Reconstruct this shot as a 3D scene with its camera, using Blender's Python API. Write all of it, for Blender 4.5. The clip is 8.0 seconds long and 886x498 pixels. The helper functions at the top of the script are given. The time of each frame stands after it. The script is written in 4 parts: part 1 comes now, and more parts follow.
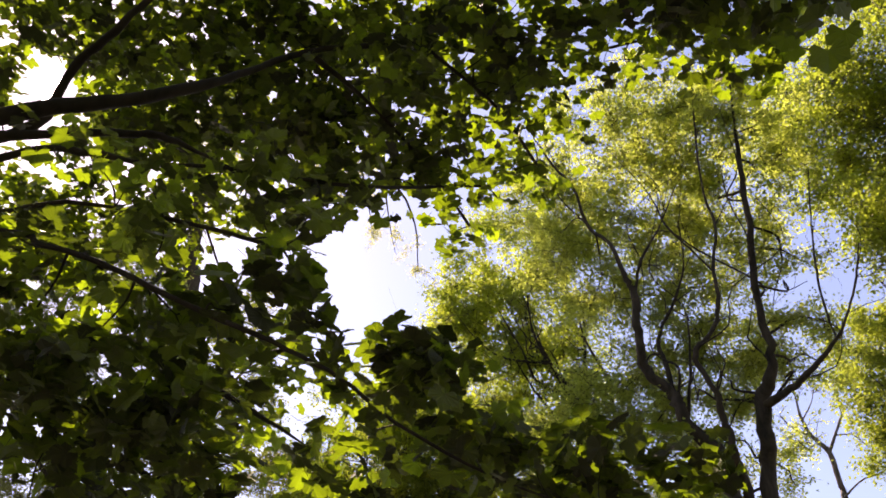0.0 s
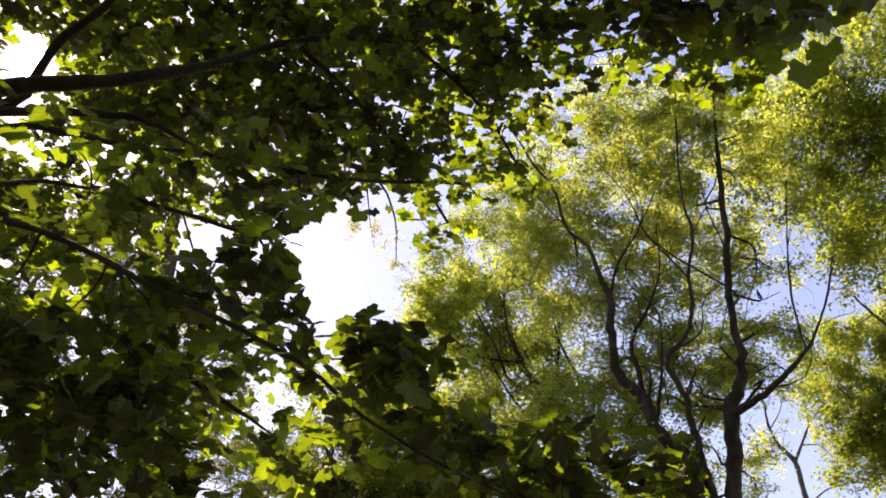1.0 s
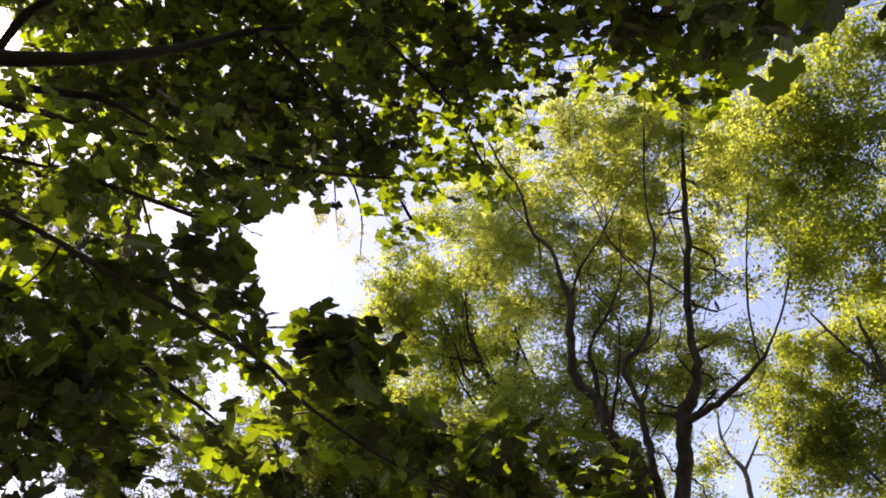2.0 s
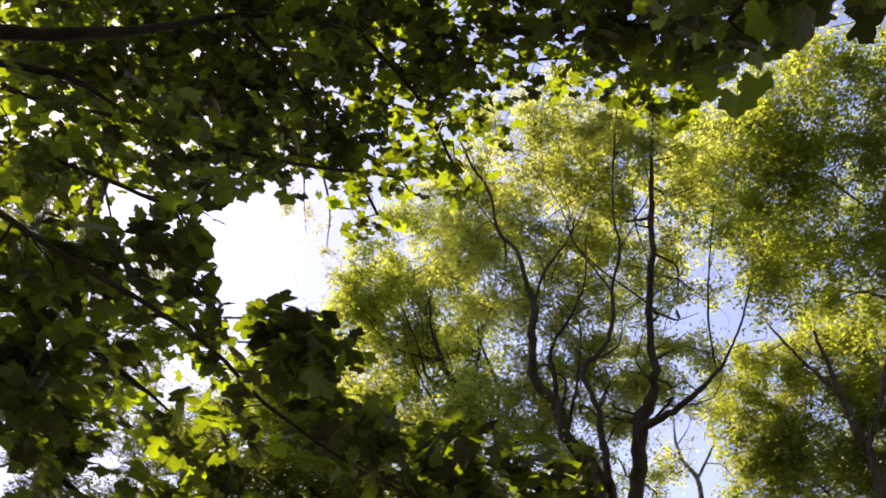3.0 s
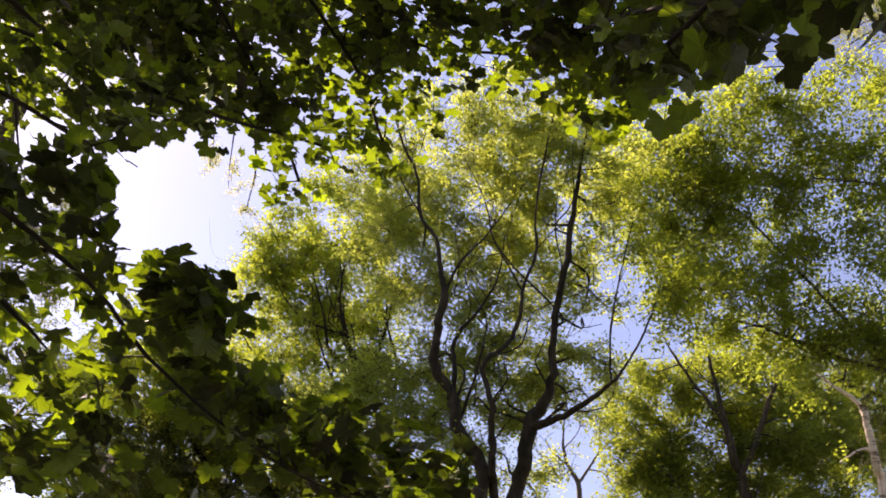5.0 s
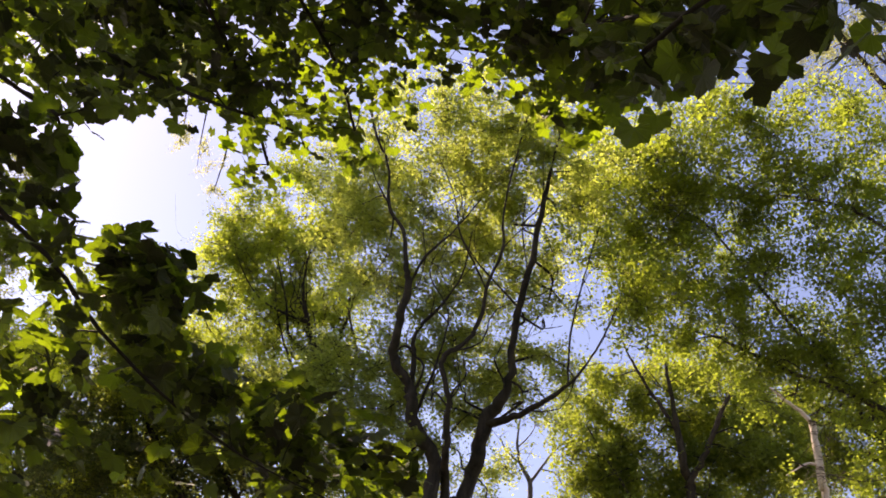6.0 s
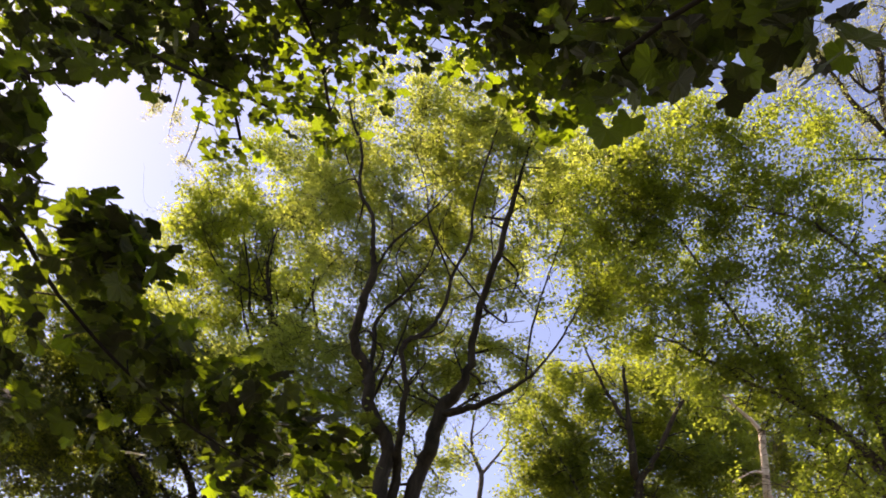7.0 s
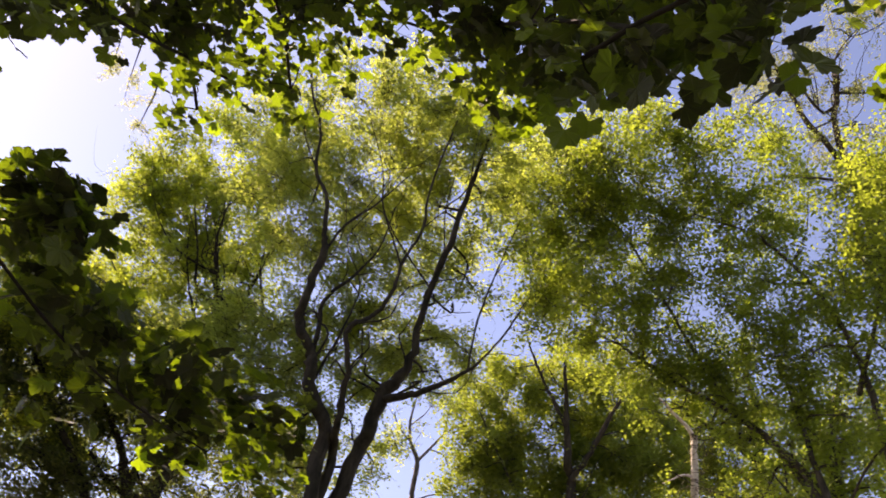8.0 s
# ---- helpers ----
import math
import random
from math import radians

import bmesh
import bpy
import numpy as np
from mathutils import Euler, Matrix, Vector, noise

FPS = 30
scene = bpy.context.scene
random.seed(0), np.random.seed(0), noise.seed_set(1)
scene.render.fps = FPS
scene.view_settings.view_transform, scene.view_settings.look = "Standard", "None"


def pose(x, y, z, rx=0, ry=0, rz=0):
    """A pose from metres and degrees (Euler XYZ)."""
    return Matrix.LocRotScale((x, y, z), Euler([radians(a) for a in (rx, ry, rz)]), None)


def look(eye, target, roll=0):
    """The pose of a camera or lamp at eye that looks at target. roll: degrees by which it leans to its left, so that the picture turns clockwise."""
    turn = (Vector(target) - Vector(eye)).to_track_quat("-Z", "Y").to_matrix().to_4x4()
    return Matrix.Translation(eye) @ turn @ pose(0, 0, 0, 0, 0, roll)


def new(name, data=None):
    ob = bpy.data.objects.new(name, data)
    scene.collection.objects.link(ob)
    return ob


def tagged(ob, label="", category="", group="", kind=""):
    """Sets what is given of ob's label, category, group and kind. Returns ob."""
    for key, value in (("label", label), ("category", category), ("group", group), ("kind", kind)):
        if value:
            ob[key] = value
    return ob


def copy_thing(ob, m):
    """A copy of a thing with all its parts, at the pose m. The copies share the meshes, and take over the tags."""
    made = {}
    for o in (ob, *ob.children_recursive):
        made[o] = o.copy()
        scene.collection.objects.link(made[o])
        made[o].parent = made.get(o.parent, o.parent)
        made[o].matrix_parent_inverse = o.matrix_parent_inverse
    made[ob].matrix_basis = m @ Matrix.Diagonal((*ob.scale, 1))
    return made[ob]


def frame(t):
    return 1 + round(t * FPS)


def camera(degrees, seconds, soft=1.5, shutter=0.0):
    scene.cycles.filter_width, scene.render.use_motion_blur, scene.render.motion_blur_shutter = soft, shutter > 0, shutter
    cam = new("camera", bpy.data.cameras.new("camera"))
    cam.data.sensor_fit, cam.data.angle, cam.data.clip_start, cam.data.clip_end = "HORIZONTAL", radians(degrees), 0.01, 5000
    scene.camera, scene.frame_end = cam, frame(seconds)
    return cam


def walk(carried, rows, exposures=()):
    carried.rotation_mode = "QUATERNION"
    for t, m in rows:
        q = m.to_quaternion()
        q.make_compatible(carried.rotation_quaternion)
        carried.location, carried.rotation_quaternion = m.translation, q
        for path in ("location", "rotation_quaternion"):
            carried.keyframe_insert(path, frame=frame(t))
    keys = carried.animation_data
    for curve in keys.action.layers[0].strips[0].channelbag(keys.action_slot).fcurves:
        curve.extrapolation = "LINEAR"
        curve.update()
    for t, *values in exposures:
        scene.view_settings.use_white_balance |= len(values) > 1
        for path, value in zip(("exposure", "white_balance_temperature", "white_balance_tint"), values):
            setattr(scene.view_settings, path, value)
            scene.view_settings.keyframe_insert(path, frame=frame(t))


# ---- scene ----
cam = camera(52.89, 8.0, soft=1.7, shutter=0.5)
PATH = [
    (0.0, pose(0.000, -0.000, 1.600, 128.15, -4.72, -3.70)),
    (0.5, pose(0.005, -0.005, 1.599, 128.23, -5.22, -4.76)),
    (1.0, pose(0.011, -0.010, 1.598, 128.11, -5.84, -6.30)),
    (1.5, pose(0.023, -0.017, 1.596, 128.19, -6.35, -8.24)),
    (3.0, pose(0.048, -0.009, 1.613, 128.53, -7.41, -13.10)),
    (3.5, pose(0.059, -0.003, 1.622, 128.59, -8.47, -15.81)),
    (4.0, pose(0.065, -0.002, 1.629, 128.69, -9.27, -17.93)),
    (4.5, pose(0.073, -0.005, 1.630, 128.70, -10.00, -20.16)),
    (6.0, pose(0.089, -0.022, 1.629, 129.23, -12.22, -26.40)),
    (6.5, pose(0.090, -0.023, 1.628, 129.37, -12.87, -28.14)),
    (7.0, pose(0.092, -0.030, 1.623, 129.45, -13.94, -30.60)),
    (7.5, pose(0.093, -0.037, 1.625, 129.65, -14.80, -33.27)),
    (8.0, pose(0.094, -0.043, 1.627, 129.95, -15.23, -35.83)),
]

walk(cam, PATH, exposures=[(0.0, 2.32, 7650, 38), (1.0, 2.37, 7650, 38), (3.0, 2.39, 7650, 38), (4.3, 2.21, 7650, 38), (8.0, 2.21, 7650, 38)])

# ---- daylight: a high sun ahead and to one side, in a clear sky
SUN_EL, SUN_AZ = radians(42.0), radians(-33.9)
world = bpy.data.worlds.new("sky")
scene.world = world
world.use_nodes = True
wn = world.node_tree.nodes
sky = wn.new("ShaderNodeTexSky")
sky.sky_type = "NISHITA"
sky.sun_disc = False
sky.sun_elevation, sky.sun_rotation = SUN_EL, SUN_AZ
sky.air_density, sky.dust_density, sky.ozone_density = 1.0, 0.34, 1.2
world.node_tree.links.new(sky.outputs[0], wn["Background"].inputs[0])
wn["Background"].inputs[1].default_value = 0.058
sun_way = Vector((math.sin(SUN_AZ) * math.cos(SUN_EL), math.cos(SUN_AZ) * math.cos(SUN_EL), math.sin(SUN_EL)))
lamp = bpy.data.lights.new("sunlight", "SUN")
lamp.energy, lamp.angle, lamp.color = 3.3, radians(0.5), (1.0, 0.93, 0.80)
sunlight = new("sunlight", lamp)
sunlight.matrix_world = look(sun_way * 60, (0, 0, 0))


# ---- materials
def material(name):
    m = bpy.data.materials.new(name)
    m.use_nodes = True
    nt = m.node_tree
    nt.nodes.clear()
    return m, nt, nt.nodes.new("ShaderNodeOutputMaterial")


def node(nt, kind, **values):
    n = nt.nodes.new("ShaderNode" + kind)
    for key, value in values.items():
        n.inputs[key].default_value = value
    return n


def ramp(nt, source, stops):
    r = nt.nodes.new("ShaderNodeValToRGB")
    while len(r.color_ramp.elements) < len(stops):
        r.color_ramp.elements.new(0.5)
    for e, (at, colour) in zip(r.color_ramp.elements, stops):
        e.position, e.color = at, (*colour, 1)
    nt.links.new(source, r.inputs[0])
    return r.outputs[0]


def leaf_material(name, face, glow, single, rough=0.5, share=0.68, gloss=0.3, low=0.15):
    """Thin leaf: a waxy face that also lets light through. face, glow: dark and light colour of the blade and of the light that passes it.
    single: whether each leaf is an object of its own."""
    m, nt, out = material(name)
    if single:
        vary = nt.nodes.new("ShaderNodeObjectInfo").outputs["Random"]
    else:
        vary = nt.nodes.new("ShaderNodeNewGeometry").outputs["Random Per Island"]
    where = nt.nodes.new("ShaderNodeTexCoord")
    speck = node(nt, "TexNoise", Scale=60.0 if single else 1.3, Detail=3.0)
    nt.links.new(where.outputs["Object"], speck.inputs["Vector"])
    mix = node(nt, "Math")
    mix.operation = "MULTIPLY_ADD"
    mix.inputs[1].default_value = 0.45
    nt.links.new(speck.outputs[0], mix.inputs[0])
    half = node(nt, "Math")
    half.operation = "MULTIPLY"
    half.inputs[1].default_value = 0.6
    nt.links.new(vary, half.inputs[0])
    nt.links.new(half.outputs[0], mix.inputs[2])
    blade = node(nt, "BsdfPrincipled", Roughness=rough)
    blade.inputs["Specular IOR Level"].default_value = gloss
    nt.links.new(ramp(nt, mix.outputs[0], [(0.15, face[0]), (0.85, face[1])]), blade.inputs["Base Color"])
    passed = nt.nodes.new("ShaderNodeBsdfTranslucent")
    nt.links.new(ramp(nt, mix.outputs[0], [(low, glow[0]), (0.85, glow[1])]), passed.inputs[0])
    both = nt.nodes.new("ShaderNodeMixShader")
    both.inputs[0].default_value = share
    nt.links.new(blade.outputs[0], both.inputs[1])
    nt.links.new(passed.outputs[0], both.inputs[2])
    nt.links.new(both.outputs[0], out.inputs[0])
    return m


def bark_material(name, dark, light, scale=9.0, relief=0.5, patches=None):
    m, nt, out = material(name)
    where = nt.nodes.new("ShaderNodeTexCoord")
    squash = nt.nodes.new("ShaderNodeMapping")
    squash.inputs["Scale"].default_value = (1, 1, 0.3) if patches is None else (0.35, 0.35, 1.6)
    nt.links.new(where.outputs["Object"], squash.inputs[0])
    rough = node(nt, "TexNoise", Scale=scale, Detail=6.0, Roughness=0.65)
    nt.links.new(squash.outputs[0], rough.inputs["Vector"])
    stain = node(nt, "TexNoise", Scale=1.7, Detail=2.0)
    nt.links.new(where.outputs["Object"], stain.inputs["Vector"])
    bsdf = node(nt, "BsdfPrincipled", Roughness=0.9)
    bsdf.inputs["Specular IOR Level"].default_value = 0.2
    grain = ramp(nt, rough.outputs[0], [(0.3, dark), (0.68, light)] if patches is None else [(0.36, patches), (0.46, light)])
    tint = nt.nodes.new("ShaderNodeMix")
    tint.data_type = "RGBA"
    tint.blend_type = "MULTIPLY"
    tint.inputs[0].default_value = 0.6
    nt.links.new(grain, tint.inputs[6])
    nt.links.new(ramp(nt, stain.outputs[0], [(0.35, (0.5, 0.55, 0.42)), (0.65, (1, 1, 1))]), tint.inputs[7])
    nt.links.new(tint.outputs[2], bsdf.inputs["Base Color"])
    bump = node(nt, "Bump", Strength=relief, Distance=0.02)
    nt.links.new(rough.outputs[0], bump.inputs["Height"])
    nt.links.new(bump.outputs[0], bsdf.inputs["Normal"])
    nt.links.new(bsdf.outputs[0], out.inputs[0])
    return m


def soil_material():
    m, nt, out = material("leaf_litter")
    where = nt.nodes.new("ShaderNodeTexCoord")
    fine = node(nt, "TexNoise", Scale=14.0, Detail=8.0, Roughness=0.7)
    broad = node(nt, "TexNoise", Scale=0.35, Detail=3.0)
    for n in (fine, broad):
        nt.links.new(where.outputs["Object"], n.inputs["Vector"])
    bsdf = node(nt, "BsdfPrincipled", Roughness=0.95)
    mix = nt.nodes.new("ShaderNodeMix")
    mix.data_type = "RGBA"
    nt.links.new(ramp(nt, broad.outputs[0], [(0.4, (0, 0, 0)), (0.6, (1, 1, 1))]), mix.inputs[0])
    nt.links.new(ramp(nt, fine.outputs[0], [(0.3, (0.022, 0.015, 0.009)), (0.7, (0.085, 0.056, 0.03))]), mix.inputs[6])
    nt.links.new(ramp(nt, fine.outputs[0], [(0.3, (0.015, 0.022, 0.008)), (0.7, (0.045, 0.07, 0.022))]), mix.inputs[7])
    nt.links.new(mix.outputs[2], bsdf.inputs["Base Color"])
    bump = node(nt, "Bump", Strength=0.6, Distance=0.05)
    nt.links.new(fine.outputs[0], bump.inputs["Height"])
    nt.links.new(bump.outputs[0], bsdf.inputs["Normal"])
    nt.links.new(bsdf.outputs[0], out.inputs[0])
    return m


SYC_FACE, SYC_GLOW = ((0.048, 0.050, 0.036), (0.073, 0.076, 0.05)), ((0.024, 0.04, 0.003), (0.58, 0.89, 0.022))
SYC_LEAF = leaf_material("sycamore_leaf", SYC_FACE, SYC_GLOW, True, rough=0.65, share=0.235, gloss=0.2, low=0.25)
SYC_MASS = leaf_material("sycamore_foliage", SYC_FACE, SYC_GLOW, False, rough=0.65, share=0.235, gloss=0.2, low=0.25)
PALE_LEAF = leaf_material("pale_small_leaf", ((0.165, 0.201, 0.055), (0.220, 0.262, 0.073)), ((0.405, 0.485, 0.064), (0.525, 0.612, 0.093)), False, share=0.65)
GREEN_LEAF = leaf_material("green_small_leaf", ((0.146, 0.183, 0.037), (0.201, 0.238, 0.055)), ((0.34, 0.432, 0.031), (0.455, 0.555, 0.051)), False, share=0.65)
SLANT_LEAF = leaf_material("mid_green_small_leaf", ((0.127, 0.168, 0.032), (0.180, 0.220, 0.049)), ((0.262, 0.344, 0.024), (0.36, 0.451, 0.039)), False, share=0.65)
# green darkened to stand in for shade on the round and back trees
SHADE_DARK_LEAF = leaf_material("shade_dark_small_leaf", ((0.093, 0.133, 0.029), (0.133, 0.180, 0.042)), ((0.215, 0.278, 0.021), (0.319, 0.394, 0.035)), False, share=0.65)
THIN_LEAF = leaf_material("thin_dull_leaf", ((0.144, 0.162, 0.072), (0.204, 0.216, 0.102)), ((0.260, 0.299, 0.078), (0.390, 0.429, 0.111)), False, share=0.5)
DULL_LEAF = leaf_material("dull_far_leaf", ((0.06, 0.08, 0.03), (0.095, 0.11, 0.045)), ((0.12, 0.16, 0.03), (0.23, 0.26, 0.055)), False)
DRY_LEAF = leaf_material("dry_hanging_leaf", ((0.18, 0.19, 0.08), (0.26, 0.27, 0.12)), ((0.34, 0.37, 0.11), (0.46, 0.49, 0.16)), False)
DARK_BARK = bark_material("dark_bark", (0.018, 0.015, 0.011), (0.078, 0.064, 0.046))
BROWN_BARK = bark_material("brown_bark", (0.03, 0.024, 0.018), (0.13, 0.10, 0.075))
SYC_BARK = bark_material("sycamore_bark", (0.016, 0.013, 0.010), (0.05, 0.042, 0.032), scale=6.0, relief=0.3)
GREY_BARK = bark_material("bare_grey_wood", (0.05, 0.045, 0.04), (0.16, 0.14, 0.12))
BIRCH_BARK = bark_material("white_birch_bark", (0.3, 0.25, 0.2), (0.66, 0.54, 0.42), scale=5.0, relief=0.25, patches=(0.07, 0.05, 0.04))


# ---- building
def part(name, mesh, mat, parent=None, label="", kind=""):
    mesh.materials.append(mat)
    ob = new(name, mesh)
    ob.parent = parent
    return tagged(ob, label=label, kind=kind)


def mesh_of(name, verts, faces, smooth=True):
    me = bpy.data.meshes.new(name)
    me.from_pydata(verts, [], faces)
    if smooth:
        me.polygons.foreach_set("use_smooth", [True] * len(me.polygons))
    me.update()
    return me


def soft_line(points, steps=5):
    """A smooth line through points of (x, y, z, radius)."""
    p = np.array(points, float)
    p = np.vstack([2 * p[0] - p[1], p, 2 * p[-1] - p[-2]])
    out = []
    for a, b, c, d in zip(p[:-3], p[1:-2], p[2:-1], p[3:]):
        for u in np.arange(steps) / steps:
            out.append(0.5 * (2 * b + (c - a) * u + (2 * a - 5 * b + 4 * c - d) * u**2 + (3 * b - a - 3 * c + d) * u**3))
    out.append(p[-2])
    out = np.array(out)
    out[:, 3] = np.clip(out[:, 3], p[:, 3].min() * 0.9, p[:, 3].max() * 1.05)
    return out


def tube(line, sides, verts, faces, knots=0.0, rng=None):
    """Adds a round, tapering tube along a line of (x, y, z, radius) to verts and faces."""
    ahead = np.gradient(line[:, :3], axis=0)
    ahead /= np.linalg.norm(ahead, axis=1, keepdims=True) + 1e-9
    ref = np.array([0.31, 0.95, 0.05]) if abs(ahead[:, 1]).mean() < 0.8 else np.array([1.0, 0.1, 0.05])
    side = np.cross(ahead, ref)
    side /= np.linalg.norm(side, axis=1, keepdims=True) + 1e-9
    other = np.cross(ahead, side)
    turn = np.arange(sides) * 2 * np.pi / sides
    first = len(verts)
    for i, row in enumerate(line):
        r = row[3] * (1 + (knots * (rng.random(sides) - 0.5) if knots else np.zeros(sides)))
        verts.extend((row[:3] + np.outer(r * np.cos(turn), side[i]) + np.outer(r * np.sin(turn), other[i])).tolist())
    for i in range(len(line) - 1):
        a = first + i * sides
        for j in range(sides):
            k = (j + 1) % sides
            faces.append((a + j, a + k, a + sides + k, a + sides + j))
    faces.append(tuple(range(first + len(line) * sides - 1, first + (len(line) - 1) * sides - 1, -1)))


def limb_mesh(name, points, rng, sides=9, wobble=0.25):
    line = soft_line(points)
    line[1:-1, :3] += rng.normal(0, 1, (len(line) - 2, 3)) * line[1:-1, 3:] * wobble
    verts, faces = [], []
    tube(line, sides, verts, faces, 0.25, rng)
    return mesh_of(name, verts, faces), line


def crown_points(blobs, seed, spacing, even=0.45):
    """Clump centres spread over the crown's masses (x, y, z, half-width, half-height, density). Each mass has its own dice."""
    out = []
    for x, y, z, rh, rv, k in blobs:
        rng = np.random.default_rng([seed, *(abs(int(v * 1000)) for v in (x, y, z))])
        n = max(2, int(k * rh * rv * 3.14 / spacing**2))
        d = rng.normal(size=(n, 3))
        d /= np.linalg.norm(d, axis=1, keepdims=True)
        d *= rng.random((n, 1)) ** even
        out.append(np.array([x, y, z]) + d * (rh, rh, rv))
    return np.vstack(out)


def twigs_to(targets, lines, rng, thick, sag=0.1):
    """Curved twigs that join every clump to the nearest limb or to a clump already joined; returns their lines."""
    joints = np.vstack([ln[len(ln) // 4:] for ln in lines])
    spots = np.vstack([joints[:, :3], targets])
    girth = np.concatenate([np.minimum(joints[:, 3] * 0.6, thick), np.zeros(len(targets))])
    cost = np.concatenate([np.zeros(len(joints)), np.full(len(targets), 1e9)])
    first = len(joints)
    away = np.array([np.linalg.norm(joints[:, :3] - p, axis=1).min() for p in targets])
    found = []
    for i in np.argsort(away):
        p = targets[i]
        far = np.linalg.norm(spots - p, axis=1)
        j = int(np.argmin(far + cost * 0.35 + 0.4 * np.maximum(spots[:, 2] - p[2], 0)))
        start, r0, gap = spots[j], girth[j], far[j]
        mid = start + (p - start) * 0.5 + rng.normal(0, 0.09, 3) * gap + np.array((0, 0, sag * gap))
        r1 = max(r0 * 0.62, thick * 0.14)
        found.append(soft_line([(*start, r0), (*mid, (r0 + r1) / 2), (*p, r1)], 4))
        girth[first + i], cost[first + i] = r1, cost[j] + gap
    return found


def clear(places, gaps):
    """Leaves out what lies inside the gaps of a crown: (x, y, z, x, y, z, radius) from end to end."""
    keep = np.ones(len(places), bool)
    for g in gaps:
        a, b = np.array(g[:3]), np.array(g[3:6])
        u = np.clip(((places - a) @ (b - a)) / ((b - a) @ (b - a)), 0, 1)
        keep &= np.linalg.norm(places - a - u[:, None] * (b - a), axis=1) > g[6]
    return places[keep]


def leaf_turns(n, rng, droop, spread):
    """Turns for n leaves: the tip's way, and the blade's normal, mostly upward."""
    tip = rng.normal(size=(n, 3))
    tip[:, 2] = tip[:, 2] * 0.5 - droop
    tip /= np.linalg.norm(tip, axis=1, keepdims=True)
    up = rng.normal(size=(n, 3)) * spread + (0, 0, 1)
    across = np.cross(up, tip)
    across /= np.linalg.norm(across, axis=1, keepdims=True) + 1e-9
    return across, tip, np.cross(across, tip) * -1


def small_leaves(name, places, sizes, rng, droop=0.5, spread=0.75, wide=0.66):
    """Many small pointed leaves in one mesh, each folded a little along its rib."""
    n = len(places)
    a, t, u = leaf_turns(n, rng, droop, spread)
    s = sizes[:, None]
    base, end = places, places + t * s
    mid = places + t * s * 0.45
    left, right = mid + a * s * wide * 0.5 + u * s * 0.12, mid - a * s * wide * 0.5 + u * s * 0.12
    verts = np.stack([base, right, end, left], 1).reshape(-1, 3)
    corner = np.arange(n)[:, None] * 4
    tris = np.concatenate([corner + (0, 1, 2), corner + (0, 2, 3)], 1).reshape(-1, 3)
    me = bpy.data.meshes.new(name)
    me.vertices.add(len(verts))
    me.vertices.foreach_set("co", verts.ravel())
    me.loops.add(tris.size)
    me.loops.foreach_set("vertex_index", tris.ravel().astype(np.int32))
    me.polygons.add(len(tris))
    me.polygons.foreach_set("loop_start", np.arange(0, tris.size, 3, dtype=np.int32))
    me.update(calc_edges=True)
    return me


def lobed_leaf(rng):
    """One sycamore leaf, 1 long, its stalk's end at the origin: five toothed lobes, cupped and drooping at the tips."""
    lobes = [(-2.0, 0.50), (-0.98, 0.70), (0.0, 0.76), (0.98, 0.70), (2.0, 0.50)]
    ring = []
    for i, (turn, reach) in enumerate(lobes):
        turn += rng.normal(0, 0.06)
        reach *= 1 + rng.normal(0, 0.06)
        for off, k in ((-0.39, 0.82), (-0.2, 0.88), (-0.1, 0.92), (0.0, 1.0), (0.1, 0.92), (0.2, 0.88), (0.39, 0.82)):
            ring.append((turn + off, reach * k))
        if i < 4:
            ring.append((turn + 0.5, 0.53 * (1 + rng.normal(0, 0.08))))
    heart = np.array([0.0, 0.42, 0.0])
    cup, sag = 0.05 + 0.12 * rng.random(), 0.18 + 0.25 * rng.random()
    side_bend = rng.normal(0, 0.1)
    verts = [tuple(heart)]
    for turn, r in ring:
        x, y = r * math.sin(turn), r * math.cos(turn) * 0.85
        z = cup * abs(x) - sag * max(0, r - 0.35) ** 2 * 2 + side_bend * x + rng.normal(0, 0.012)
        verts.append((x, heart[1] + y, z))
    n = len(ring)
    faces = [(0, i, i + 1) for i in range(1, n)]
    faces = [f[::-1] for f in faces]
    first = len(verts)
    verts += [(-0.012, -0.1, 0.03), (0.012, -0.1, 0.03), (0.014, heart[1], 0.004), (-0.014, heart[1], 0.004)]
    faces.append((first, first + 1, first + 2, first + 3))
    return np.array(verts), faces


def leaf_mass(name, kinds, places, sizes, rng):
    """Many lobed leaves in one mesh."""
    a, t, u = leaf_turns(len(places), rng, 0.4, 0.36)
    vs, fs, first = [], [], 0
    for i in range(len(places)):
        v, f = kinds[i % len(kinds)]
        m = np.stack([a[i], t[i], u[i]])
        vs.append(places[i] + sizes[i] * (v @ m))
        fs += [tuple(k + first for k in q) for q in f]
        first += len(v)
    return mesh_of(name, np.vstack(vs).tolist(), fs, False)


def thing(name, label, category, at, group=""):
    ob = new(name)
    ob.empty_display_size = 0.2
    ob.location = at
    return tagged(ob, label=label, category=category, group=group)


def put(name, mesh, mat, parent, label="", kind=""):
    """A part whose mesh is given in world places."""
    ob = part(name, mesh, mat, parent, label, kind)
    ob.matrix_parent_inverse = Matrix.Translation(-parent.location)
    return ob


def rooted(stems, count, base):
    """Lets the first stems run on down to one foot on the ground."""
    out = []
    for i, s in enumerate(stems):
        if i < count:
            x, y, z, r = s[0]
            bx, by = base[0] + 0.12 * i, base[1] - 0.1 * i
            s = [(bx, by, -0.15, r * 1.5), (bx + 0.02, by, 0.5, r * 1.25), (bx + (x - bx) * 0.35, by + (y - by) * 0.35, z * 0.5, r * 1.12)] + list(s)
        out.append(s)
    return out


